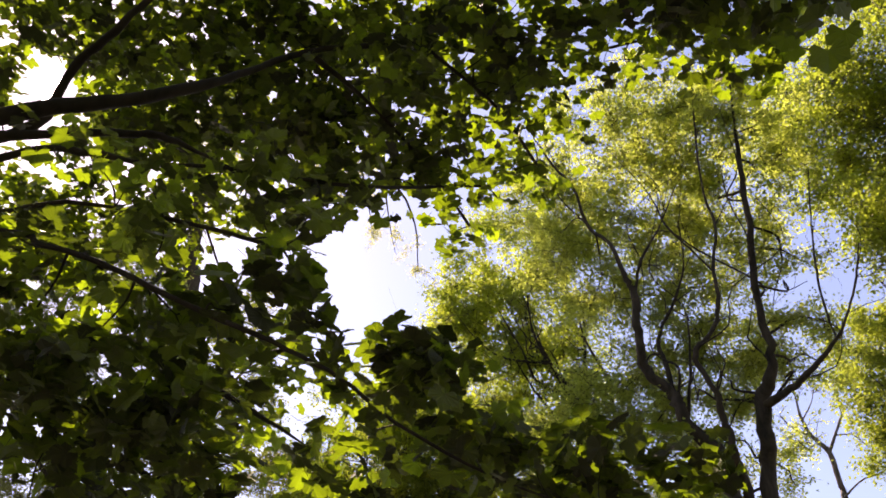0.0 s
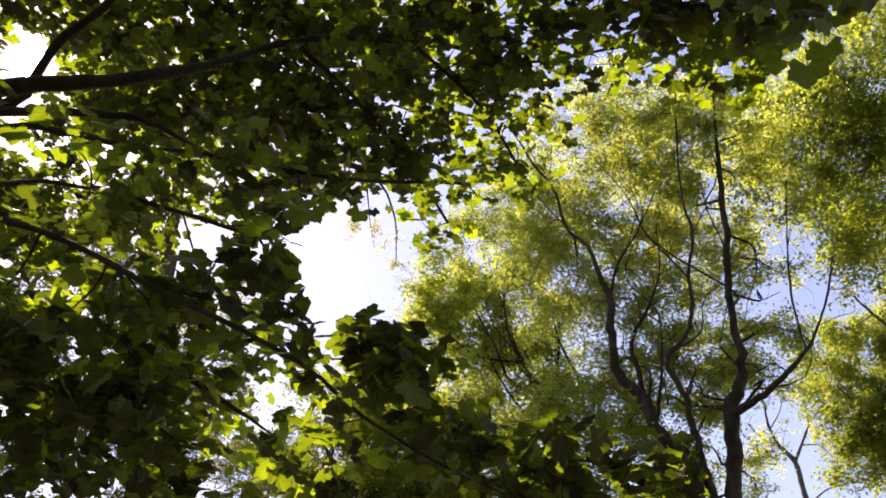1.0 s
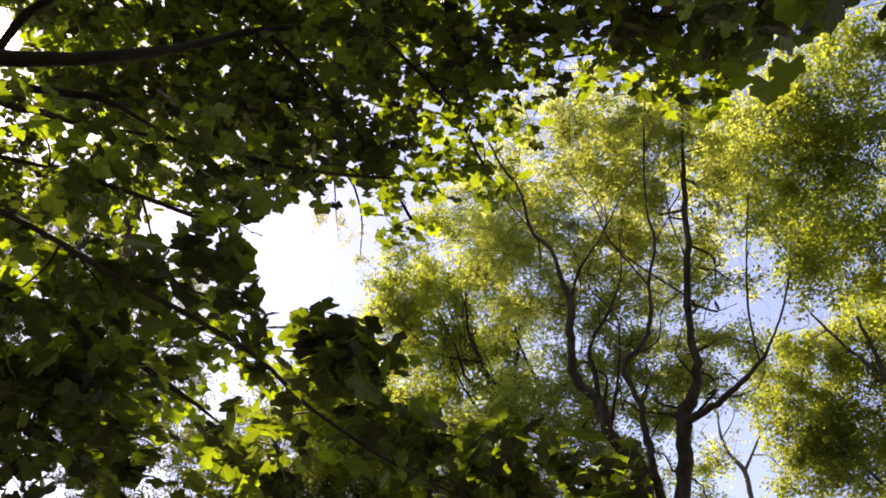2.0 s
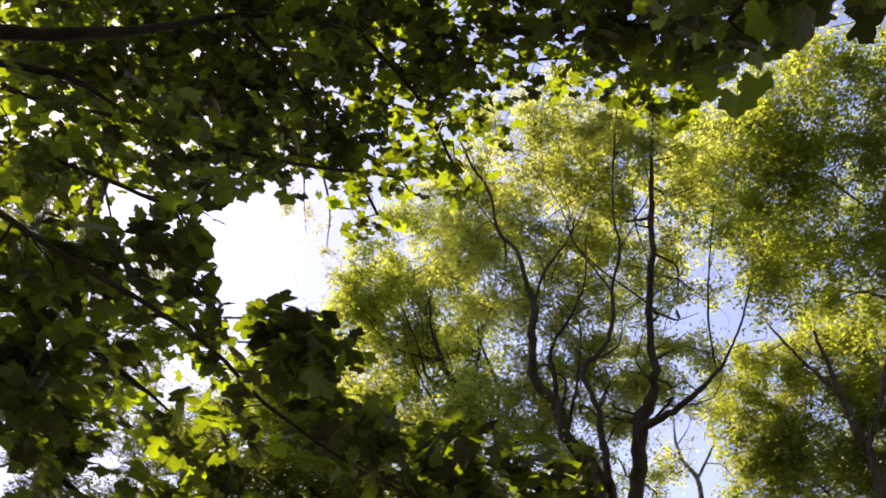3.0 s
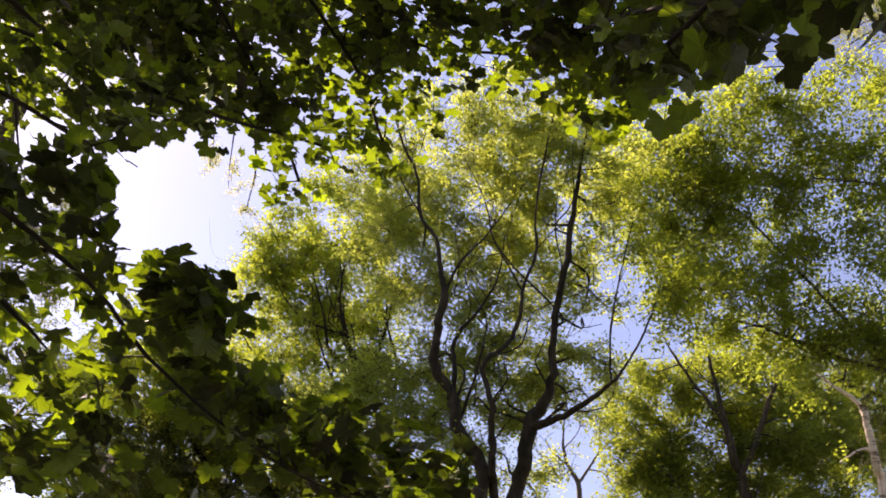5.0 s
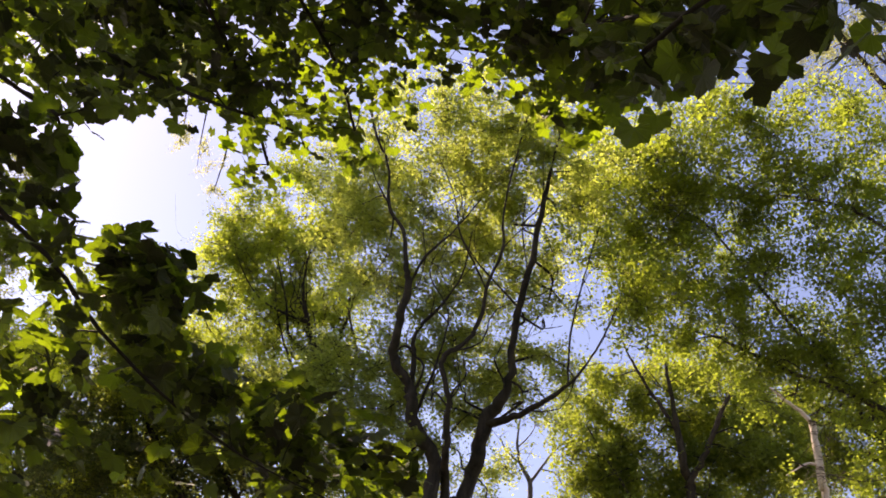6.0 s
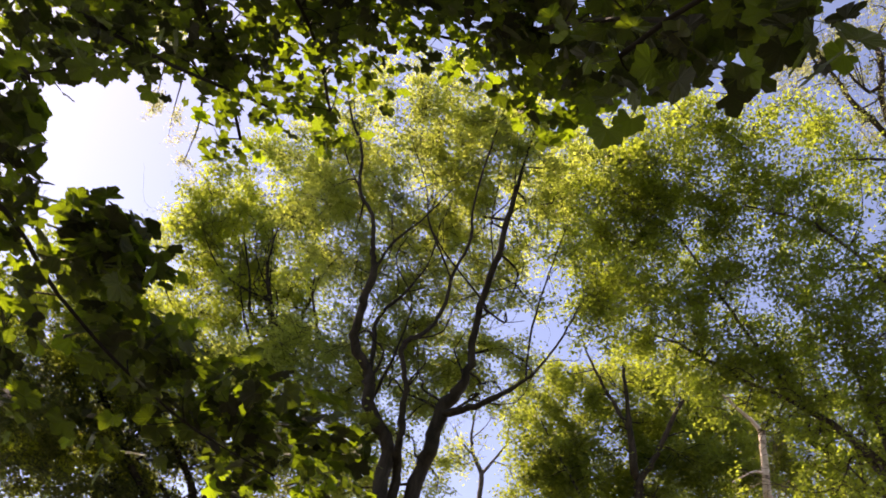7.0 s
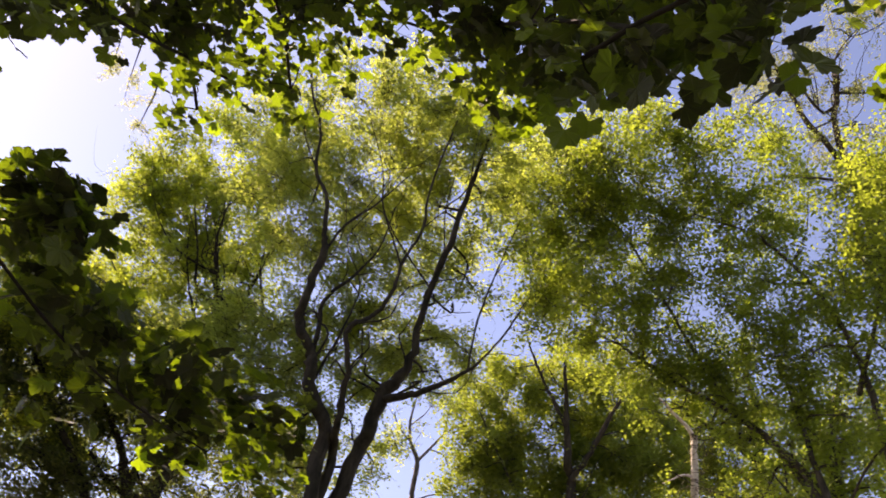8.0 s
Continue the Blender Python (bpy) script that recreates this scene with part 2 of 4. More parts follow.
def small_leaved_tree(label, stems, count, base, blobs, mat, seed, size=0.06, spacing=0.32, per=170, bark=None, loose=0.38, density=1.0, category="tree", wide=0.62, sag=0.1, droop=0.5, gaps=(), even=0.3, branches=6):
    rng = np.random.default_rng(seed)
    tree = thing("tree", label, category, (*base, 0))
    lines = []
    for i, s in enumerate(rooted(stems, count, base)):
        me, line = limb_mesh("limb", s, rng)
        put("trunk" if i == 0 else "limb", me, bark or DARK_BARK, tree)
        lines.append(line)
    centres = crown_points(blobs, seed, spacing, even)
    twigs = twigs_to(centres, lines, rng, 0.028, sag)
    verts, faces = [], []
    for t in twigs:
        tube(t, 4, verts, faces)
    # crooked side branches
    dice = np.random.default_rng(seed + 100)
    for ln in lines:
        for _ in range(branches):
            at = ln[dice.integers(len(ln) // 3, len(ln) - 1)]
            way = dice.normal(0, 1, 3) + (0, -0.3, 0.9)
            way /= np.linalg.norm(way)
            long = dice.uniform(0.7, 2.0)
            bend = dice.normal(0, 0.12, (4, 3)) * long
            r = min(at[3] * 0.4, 0.024)
            tube(soft_line([(*(at[:3] + way * long * k / 4 + bend[k - 1] * (k > 0) + (0, 0, 0.04 * k * k)), r * (1 - 0.2 * k)) for k in range(5)], 3), 5, verts, faces)
    # leafy side twigs
    heads, tails = [], []
    for t in twigs:
        for _ in range(5):
            a = t[rng.integers(len(t) // 3, len(t)), :3]
            way = rng.normal(0, 1, 3) * (1, 1, 0.7)
            b = a + way / np.linalg.norm(way) * loose * rng.uniform(0.6, 1.9) - np.array((0, 0, 0.06))
            tube(np.array([(*a, 0.005), (*((a + b) / 2 + (0, 0, 0.04)), 0.0035), (*b, 0.0015)]), 3, verts, faces)
            heads.append(a)
            tails.append(b)
    put("twig_growth", mesh_of("twig_growth", verts, faces), bark or DARK_BARK, tree, kind="stuff")
    heads, tails = np.array(heads), np.array(tails)
    n = int(len(centres) * per * density)
    full = np.repeat(np.random.default_rng(seed + 200).random(len(twigs)) ** 1.5 + 0.14, 5)
    lush = (rng.random(len(heads)) ** 1.2 + 0.06) * full
    pick = rng.choice(len(heads), n, p=lush / lush.sum())
    u = rng.uniform(0.1, 1.05, (n, 1))
    places = heads[pick] * (1 - u) + tails[pick] * u + rng.normal(0, size * 1.2, (n, 3))
    places = clear(places, gaps)
    n = len(places)
    sizes = size * rng.uniform(0.65, 1.3, n)
    put("foliage", small_leaves("foliage", places, sizes, rng, droop, wide=wide), mat, tree, kind="stuff")
    return tree


def sycamore(label, trunk, limbs, blobs, seed, nearest, size=0.098, spacing=0.2, per=11.0, gaps=(), scatter=0.09):
    """A sycamore with large lobed leaves; those nearest to the given place are leaves of their own."""
    rng = np.random.default_rng(seed)
    tree = thing("sycamore_tree", label, "tree", (trunk[0][0], trunk[0][1], 0))
    lines = []
    me, line = limb_mesh("trunk", trunk, rng, 12, 0.06)
    put("trunk", me, SYC_BARK, tree)
    limb_parts = []
    for s in limbs:
        me, line = limb_mesh("limb", s, rng, 9, 0.15)
        limb_parts.append(put("limb", me, SYC_BARK, tree))
        lines.append(line)
    centres = clear(crown_points(blobs, seed, spacing), gaps)
    twigs = twigs_to(centres, lines, rng, 0.006, 0.05)
    verts, faces = [], []
    for t in twigs:
        tube(t, 4, verts, faces)
    put("twig_growth", mesh_of("twig_growth", verts, faces), SYC_BARK, tree, kind="stuff")
    places = []
    for c in centres:
        own = np.random.default_rng([seed, *(abs(int(v * 1000)) for v in c)])
        places.append(c + own.normal(0, scatter, (own.poisson(per), 3)) * (1, 1, 0.75))
    places = np.vstack(places)
    places = clear(places, gaps)
    n = len(places)
    sizes = size * rng.uniform(0.6, 1.25, n)
    order = np.argsort(np.linalg.norm(places - np.array(nearest), axis=1))
    own, rest = order[:300], order[300:]
    kinds = [lobed_leaf(rng) for _ in range(8)]
    meshes = []
    for v, f in kinds:
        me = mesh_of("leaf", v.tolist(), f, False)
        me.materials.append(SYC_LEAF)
        meshes.append(me)
    a, t, u = leaf_turns(len(own), rng, 0.4, 0.36)
    for i, k in enumerate(own):
        m = Matrix((a[i], t[i], u[i])).transposed().to_4x4() @ Matrix.Diagonal((*([sizes[k]] * 3), 1))
        ob = new("leaf", meshes[i % len(meshes)])
        near = [np.linalg.norm(ln[:, :3] - places[k], axis=1).min() for ln in lines]
        ob.parent = limb_parts[int(np.argmin(near))]
        ob.matrix_basis = Matrix.Translation(places[k]) @ m
    if len(rest):
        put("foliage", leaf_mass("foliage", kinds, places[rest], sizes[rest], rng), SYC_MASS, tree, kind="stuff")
    return tree


# ---- ground
def ground():
    rng = np.random.default_rng(3)
    rings = [0, 2, 4, 7, 11, 16, 24, 40, 80, 200, 600, 2500]
    verts, faces, m = [(0, 0, 0)], [], 36
    for r in rings[1:]:
        for j in range(m):
            a = 2 * math.pi * j / m
            verts.append((r * math.cos(a), r * math.sin(a), rng.normal(0, 0.04) if r < 100 else 0))
    for j in range(m):
        faces.append((0, 1 + j, 1 + (j + 1) % m))
    for i in range(len(rings) - 2):
        for j in range(m):
            a, b = 1 + i * m + j, 1 + i * m + (j + 1) % m
            faces.append((a, a + m, b + m, b))
    me = mesh_of("ground", verts, faces)
    me.materials.append(soil_material())
    tagged(new("ground", me), "woodland floor of brown leaf litter and moss", "ground", kind="structure")


ground()


def sun_disc():
    m, nt, out = material("sun_glow")
    glow = node(nt, "Emission", Strength=60.0, Color=(1.0, 0.93, 0.8, 1))
    nt.links.new(glow.outputs[0], out.inputs[0])
    bm = bmesh.new()
    bmesh.ops.create_icosphere(bm, subdivisions=3, radius=4.6)
    me = bpy.data.meshes.new("sun")
    bm.to_mesh(me)
    bm.free()
    me.materials.append(m)
    ob = new("sun", me)
    ob.location = (-124.09, 189.72, 196.49)
    tagged(ob, "blinding white sun between the leaves", "sun", kind="structure")


sun_disc()

# ---- unseen foliage shell added behind and overhead, to block skylight
def unseen_woods():
    rng = np.random.default_rng(5)
    n = 36000
    turn = np.radians(rng.uniform(72, 288, n))
    rise = np.arcsin(rng.uniform(0.02, 0.985, n))
    far = rng.uniform(10, 14, n) * (1 + 0.12 * np.sin(turn * 9) * np.cos(rise * 7))
    places = np.stack([np.sin(turn) * np.cos(rise), np.cos(turn) * np.cos(rise), np.sin(rise)], 1) * far[:, None]
    me = small_leaves("unseen_woods", places, 0.3 * rng.uniform(0.7, 1.3, n), rng, 0.4)
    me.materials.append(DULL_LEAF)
    tagged(new("unseen_woods", me), "unseen dull green foliage added behind to block skylight", "woods", kind="stuff")


unseen_woods()

# ---- the tall tree with many stems
MAIN_STEM_0 = [
    (5.01, 11.96, 6.85, 0.128),
    (4.97, 11.63, 7.79, 0.119),
    (4.95, 11.41, 8.41, 0.111),
    (5.01, 11.07, 8.9, 0.068),
    (4.83, 10.82, 9.72, 0.0595),
    (4.69, 10.39, 10.8, 0.051),
    (4.55, 10.04, 11.67, 0.0425),
    (4.43, 9.7, 12.32, 0.0255),
    (4.3, 9.32, 13.08, 0.0085),
]

MAIN_STEM_1 = [
    (4.97, 11.48, 8.26, 0.0765),
    (5.15, 10.93, 8.26, 0.051),
    (5.3, 10.43, 8.36, 0.0425),
    (5.5, 10.04, 8.6, 0.0255),
    (5.61, 9.74, 8.93, 0.017),
    (5.69, 9.52, 9.31, 0.017),
    (5.76, 9.36, 9.79, 0.0085),
]

MAIN_STEM_2 = [
    (5.5, 10.04, 8.6, 0.0165),
    (5.4, 9.96, 8.96, 0.0165),
    (5.3, 9.81, 9.57, 0.0165),
    (5.25, 9.53, 10.38, 0.011),
    (5.21, 9.24, 11.01, 0.008),
]

MAIN_STEM_3 = [
    (4.71, 11.88, 6.79, 0.085),
    (4.42, 11.46, 7.47, 0.0595),
    (4.28, 11.32, 7.82, 0.051),
    (4.12, 11.13, 8.25, 0.0425),
    (3.87, 11.08, 8.67, 0.0425),
    (3.88, 10.97, 8.84, 0.0425),
    (4.09, 10.84, 9.08, 0.034),
    (4.16, 10.66, 9.48, 0.034),
    (4.09, 10.51, 10.04, 0.0255),
    (4.11, 10.26, 10.62, 0.0255),
    (3.96, 10.18, 11.22, 0.017),
    (3.81, 9.8, 12.2, 0.017),
    (3.66, 9.29, 12.95, 0.0085),
]

MAIN_STEM_4 = [
    (4.46, 11.77, 7.01, 0.11),
    (3.82, 11.63, 7.97, 0.1),
    (3.63, 11.59, 8.35, 0.09),
    (3.23, 11.58, 8.74, 0.08),
    (3.1, 11.31, 9.21, 0.07),
    (3.01, 11.07, 9.77, 0.06),
    (2.85, 11, 10.08, 0.04),
    (2.61, 10.9, 10.59, 0.03),
    (2.28, 10.94, 10.93, 0.03),
    (2.02, 10.73, 11.5, 0.02),
    (1.68, 10.67, 11.91, 0.02),
    (1.32, 10.53, 12.37, 0.01),
]

MAIN_STEM_5 = [
    (3.01, 11.07, 9.77, 0.024),
    (3.08, 10.81, 10.24, 0.024),
    (3.32, 10.59, 10.72, 0.016),
    (3.56, 10.3, 11.39, 0.008),
]

MAIN_STEM_6 = [
    (3.76, 11.67, 8.13, 0.048),
    (3.6, 11.63, 8.86, 0.04),
    (3.49, 11.59, 9.33, 0.032),
    (3.71, 11.36, 9.9, 0.024),
    (3.85, 11.13, 10.47, 0.016),
    (3.74, 10.84, 11.16, 0.008),
]

MAIN_STEM_7 = [
    (4.1, 10.56, 9.97, 0.016),
    (3.78, 10.59, 10.39, 0.016),
    (3.46, 10.6, 10.81, 0.016),
    (3.15, 10.46, 11.36, 0.008),
    (2.66, 10.4, 11.98, 0.008),
]

MAIN_STEM_8 = [
    (3.9, 11.81, 8.07, 0.03),
    (3.88, 11.38, 8.81, 0.02),
    (3.76, 11.04, 9.56, 0.01),
    (3.23, 10.92, 10.11, 0.01),
    (3.38, 10.45, 10.79, 0),
]

MAIN_STEM_9 = [
    (4.7, 10.67, 9.76, 0.02),
    (4.58, 10.24, 10.36, 0.01),
    (4.25, 9.98, 10.96, 0.01),
    (3.97, 9.51, 11.7, 0),
    (3.61, 9.28, 12.18, 0),
]

MAIN_CROWN = [
    (3.59, 10.41, 13.21, 1.45, 0.84, 1.1),
    (2.54, 11.06, 12.88, 1.33, 1.09, 1.15),
    (4.61, 10.36, 12.89, 1.21, 1.09, 1.1),
    (2.01, 12.37, 12.48, 1.07, 1.07, 1.16),
    (3.31, 11.94, 12.15, 1.4, 1.17, 1.16),
    (4.55, 11.75, 11.90, 1.05, 1.29, 0.94),
    (2.60, 12.60, 11.04, 1.26, 1.03, 1.35),
    (3.96, 12.52, 10.67, 1.03, 1.03, 1.35),
    (5.20, 12.43, 10.54, 0.58, 1.28, 0.92),
    (3.20, 13.09, 9.34, 1.12, 0.89, 1.39),
    (4.53, 12.72, 8.87, 0.99, 0.88, 1.4),
    (5.80, 11.63, 9.54, 0.77, 0.55, 1.2),
    (5.25, 11.65, 12.18, 0.6, 1.19, 0.99),
]

MAIN_CROWN_LOW = [
    (4.30, 13.23, 7.79, 1.64, 0.77, 1.32),
    (2.68, 13.74, 8.34, 1.34, 0.89, 1.1),
    (5.79, 11.69, 10.44, 0.41, 0.62, 0.31),
    (3.94, 12.71, 9.64, 0.81, 0.61, 1.4),
    (5.31, 12.65, 9.34, 0.72, 0.62, 1.25),
    (4.20, 10.61, 12.81, 0.88, 0.88, 0.79),
    (6.20, 11.01, 9.72, 0.34, 0.49, 0.62),
    (5.93, 11.72, 9.09, 0.49, 0.3, 0.44),
    (5.64, 11.74, 9.70, 0.4, 0.5, 0.53),
    (6.33, 13.30, 8.58, 0.31, 0.54, 1.2),
    (5.67, 11.26, 11.04, 0.43, 0.86, 0.28),
    (5.97, 12.00, 9.46, 0.56, 0.42, 0.3),
]

MAIN_STEMS = [MAIN_STEM_0, MAIN_STEM_3, MAIN_STEM_4, MAIN_STEM_1, MAIN_STEM_2, MAIN_STEM_5, MAIN_STEM_6, MAIN_STEM_7, MAIN_STEM_8, MAIN_STEM_9]
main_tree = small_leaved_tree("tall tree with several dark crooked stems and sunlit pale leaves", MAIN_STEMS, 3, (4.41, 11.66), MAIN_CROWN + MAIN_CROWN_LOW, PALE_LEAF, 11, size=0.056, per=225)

BESIDE_STEM_0 = [
    (3.15, 15.18, 7.92, 0.1),
    (2.69, 14.83, 9.89, 0.05),
    (2.41, 14.75, 10.3, 0.04),
    (2.15, 14.71, 10.81, 0.03),
    (2.01, 14.68, 11.23, 0.01),
    (1.67, 14.44, 11.97, 0.01),
]

BESIDE_STEM_1 = [
    (3.39, 16.89, 8.62, 0.08),
    (3.23, 16.03, 10.47, 0.04),
    (3.08, 15.35, 11.65, 0.03),
    (2.9, 14.71, 12.6, 0.01),
    (2.51, 14.35, 13.16, 0),
]

BESIDE_STEM_2 = [
    (2.62, 15.01, 9.39, 0.04),
    (2.01, 14.93, 10.1, 0.02),
    (1.53, 14.77, 10.83, 0.01),
    (1.18, 14.48, 11.66, 0),
]

BESIDE_STEM_3 = [
    (2.84, 15.07, 8.98, 0.04),
    (1.56, 15.01, 9.26, 0.02),
    (0.45, 14.86, 9.88, 0.01),
    (0.14, 14.55, 10.78, 0),
]

BESIDE_STEM_4 = [
    (3.44, 15.04, 9.5, 0.06),
    (2.81, 14.86, 10.07, 0.05),
    (2.26, 14.67, 10.55, 0.04),
    (1.89, 14.45, 11.18, 0.02),
    (1.7, 14.12, 11.87, 0.01),
]

BESIDE_STEM_5 = [
    (2.93, 14.91, 9.95, 0.04),
    (2.1, 14.88, 10.23, 0.03),
    (1.73, 14.7, 10.81, 0.02),
    (1.22, 14.43, 11.49, 0.01),
]

BESIDE_STEM_6 = [
    (3.99, 15.14, 9.05, 0.05),
    (3.57, 14.94, 9.64, 0.04),
    (3.36, 14.62, 10.3, 0.03),
    (2.9, 14.39, 11.02, 0.02),
    (2.67, 14.09, 11.7, 0.01),
]

BESIDE_STEM_7 = [
    (2.26, 14.67, 10.55, 0.03),
    (1.36, 14.73, 10.62, 0.02),
    (0.8, 14.68, 10.97, 0.01),
    (0.42, 14.55, 11.37, 0),
]

BESIDE_CROWN = [
    (0.66, 15.56, 12.48, 0.97, 0.97, 1.6),
    (1.48, 15.14, 13.48, 1.21, 1.06, 1.35),
    (1, 15.95, 11.49, 1.25, 1.1, 1.6),
    (2.02, 15.67, 12.15, 1.19, 1.19, 1.26),
    (2.08, 15.89, 10.64, 1.37, 1.01, 1.35),
    (3.08, 16.25, 11.93, 0.91, 1.37, 0.84),
    (-1.11, 15.41, 8.69, 1.42, 1.07, 1.68),
    (0.36, 15.83, 9.06, 1.34, 1.1, 1.79),
    (-1.76, 15.76, 10.12, 0.63, 0.38, 0.78),
    (1.65, 15.46, 8.47, 1.66, 0.95, 1.57),
    (-0.77, 17.56, 7.3, 1.29, 1.06, 2.08),
    (0.72, 17.08, 7.21, 1.26, 0.8, 1.82),
    (-1.77, 17.49, 8.77, 0.84, 0.72, 1.3),
]

small_leaved_tree("lower bushy tree with dense yellow-green leaves", [BESIDE_STEM_0, BESIDE_STEM_1, BESIDE_STEM_2, BESIDE_STEM_3, BESIDE_STEM_4, BESIDE_STEM_5, BESIDE_STEM_6, BESIDE_STEM_7], 2, (3.15, 15.18), BESIDE_CROWN, GREEN_LEAF, 12, size=0.066, per=200)

SLANT_STEM_0 = [
    (10.04, 6.82, 7.12, 0.0748),
    (10.23, 7.5, 8.23, 0.0612),
    (10.08, 7.93, 8.98, 0.0476),
    (9.77, 8.67, 9.73, 0.0408),
    (9.35, 9.42, 10.3, 0.034),
    (8.89, 10.13, 10.88, 0.034),
    (8.55, 10.64, 11.31, 0.0204),
    (8.13, 11.27, 11.63, 0.0136),
]

SLANT_STEM_1 = [
    (10.23, 7.28, 7.84, 0.068),
    (10.21, 8.25, 9.25, 0.0408),
    (9.68, 8.98, 10.24, 0.034),
    (9.11, 9.46, 11.36, 0.0272),
    (8.78, 9.72, 12.04, 0.0272),
    (8.32, 9.86, 12.6, 0.0204),
    (7.82, 10.06, 13.21, 0.0204),
    (7.19, 10.45, 13.71, 0.0136),
]

SLANT_STEM_2 = [
    (10.14, 6.35, 8.53, 0.0682),
    (9.86, 6.6, 10.13, 0.0434),
    (9.48, 6.99, 11.35, 0.031),
    (8.98, 7.48, 12.21, 0.0248),
    (8.62, 7.9, 12.63, 0.0186),
    (8.14, 8.51, 12.97, 0.01),
]

SLANT_STEM_3 = [
    (10.18, 7.33, 8.08, 0.0612),
    (10.13, 7.77, 9.47, 0.034),
    (10, 7.9, 10.05, 0.0204),
    (9.74, 8.05, 11.06, 0.0136),
    (9.34, 7.99, 11.97, 0.01),
]

SLANT_STEM_4 = [
    (9.95, 6.68, 9.61, 0.04),
    (9.58, 6, 11.16, 0.024),
    (9.05, 5.77, 12.5, 0.016),
    (8.82, 6.4, 13.02, 0.024),
    (8.7, 6.74, 13.19, 0.01),
]

SLANT_CROWN = [
    (6.35, 11.03, 14.37, 0.98, 1.27, 0.76),
    (6.89, 9.6, 14.15, 1.14, 1.08, 1.19),
    (7.47, 8.4, 13.87, 1.23, 0.91, 1.19),
    (8.18, 7.48, 13.75, 1.09, 0.96, 1.05),
    (7.32, 11.04, 12.94, 1.09, 1.09, 0.94),
    (8.11, 9.97, 12.79, 1.2, 1.06, 1.05),
    (8.63, 8.67, 12.74, 1.16, 1.03, 0.75),
    (9.09, 7.47, 12.81, 0.89, 1.01, 0.67),
    (7.59, 10.71, 11.34, 0.88, 0.52, 1),
    (8.71, 10.31, 11.34, 1.17, 0.91, 1.25),
    (9.13, 8.96, 11.29, 1.13, 1, 0.54),
    (9.7, 7.91, 11.33, 1.11, 0.99, 0.65),
    (7.01, 10.3, 13.89, 0.75, 0.99, 0.87),
    (6.28, 10.71, 13.93, 0.75, 0.87, 0.67),
]

SLANT_CROWN_LOW = [
    (9.57, 9.88, 10.24, 1.01, 0.76, 0.75),
    (9.95, 8.74, 10.31, 1.11, 0.86, 1.08),
    (9.86, 7.17, 11.11, 0.84, 0.84, 1),
    (10.26, 7.18, 9.96, 0.94, 0.82, 0.95),
    (10.27, 9.05, 9.19, 1.1, 0.85, 0.95),
    (10.68, 7.59, 9.03, 1.17, 0.82, 0.95),
    (9.2, 6.09, 11.85, 0.59, 1.29, 1.16),
    (8.96, 5.65, 12.86, 0.36, 0.72, 1.16),
    (6.79, 11.5, 13.1, 0.52, 0.62, 0.86),
    (9.73, 5.57, 11.05, 0.68, 2.85, 0.95),
    (6.91, 11.16, 11.99, 0.53, 0.58, 0.4),
    (6.6, 11.34, 13.18, 0.87, 0.75, 0.58),
    (7.15, 10.73, 12.68, 0.6, 0.97, 0.62),
    (6.24, 11.92, 12.79, 0.56, 0.19, 0.62),
]

SLANT_EDGE = [
    (7.87, 5.03, 11.42, 0.39, 0.47, 1.1),
    (8.39, 5.33, 10.82, 0.39, 0.51, 1.1),
    (8.72, 5.75, 10.24, 0.43, 0.43, 1.1),
    (6.14, 9.88, 10.32, 0.31, 0.40, 1.3),
    (5.75, 9.61, 10.88, 0.24, 0.31, 1.2),
    (6.50, 10.08, 9.82, 0.33, 0.24, 1.2),
    (5.35, 9.60, 11.12, 0.31, 0.15, 1.6),
    (5.02, 9.72, 11.18, 0.20, 0.13, 1.4),
    (6.45, 9.57, 10.45, 0.46, 0.55, 1),
]

SLANT_GAPS = [
    (6.24, 6.09, 6.59, 14.54, 14.36, 13.29, 0.4),
    (6.38, 6.17, 6.31, 14.86, 14.55, 12.64, 0.4),
    (6.49, 6.24, 6.06, 15.12, 14.72, 12.04, 0.4),
    (5.93, 6.14, 6.89, 13.82, 14.49, 13.99, 0.3),
]

slant_tree = small_leaved_tree("leafy tree with long slanting limbs and yellow-green leaves", [SLANT_STEM_0, SLANT_STEM_1, SLANT_STEM_2, SLANT_STEM_3, SLANT_STEM_4], 1, (10.34, 6.52), SLANT_CROWN + SLANT_CROWN_LOW + SLANT_EDGE, SLANT_LEAF, 13, size=0.066, per=190, loose=0.45, bark=BROWN_BARK, gaps=SLANT_GAPS)

ROUND_STEM_0 = [
    (14.91, 19.27, 12.81, 0.15),
    (14.32, 19, 13.98, 0.13),
    (13.73, 18.69, 15.08, 0.08),
    (13.08, 18.33, 16.16, 0.05),
    (12.6, 18.01, 16.97, 0.02),
]

ROUND_STEM_1 = [
    (14.58, 19.06, 13.58, 0.09),
    (14.64, 18.49, 14.38, 0.08),
    (14.6, 17.73, 15.46, 0.06),
    (14.58, 17.25, 16.07, 0.02),
]

ROUND_STEM_2 = [
    (13.88, 18.78, 14.8, 0.07),
    (12.96, 18.81, 15.65, 0.05),
    (12.03, 18.77, 16.5, 0.03),
    (11.57, 18.65, 17, 0.01),
]

ROUND_STEM_3 = [
    (14, 20.09, 12.53, 0.05),
    (12.67, 20.24, 13.8, 0.03),
    (11.77, 20.24, 14.66, 0.02),
]

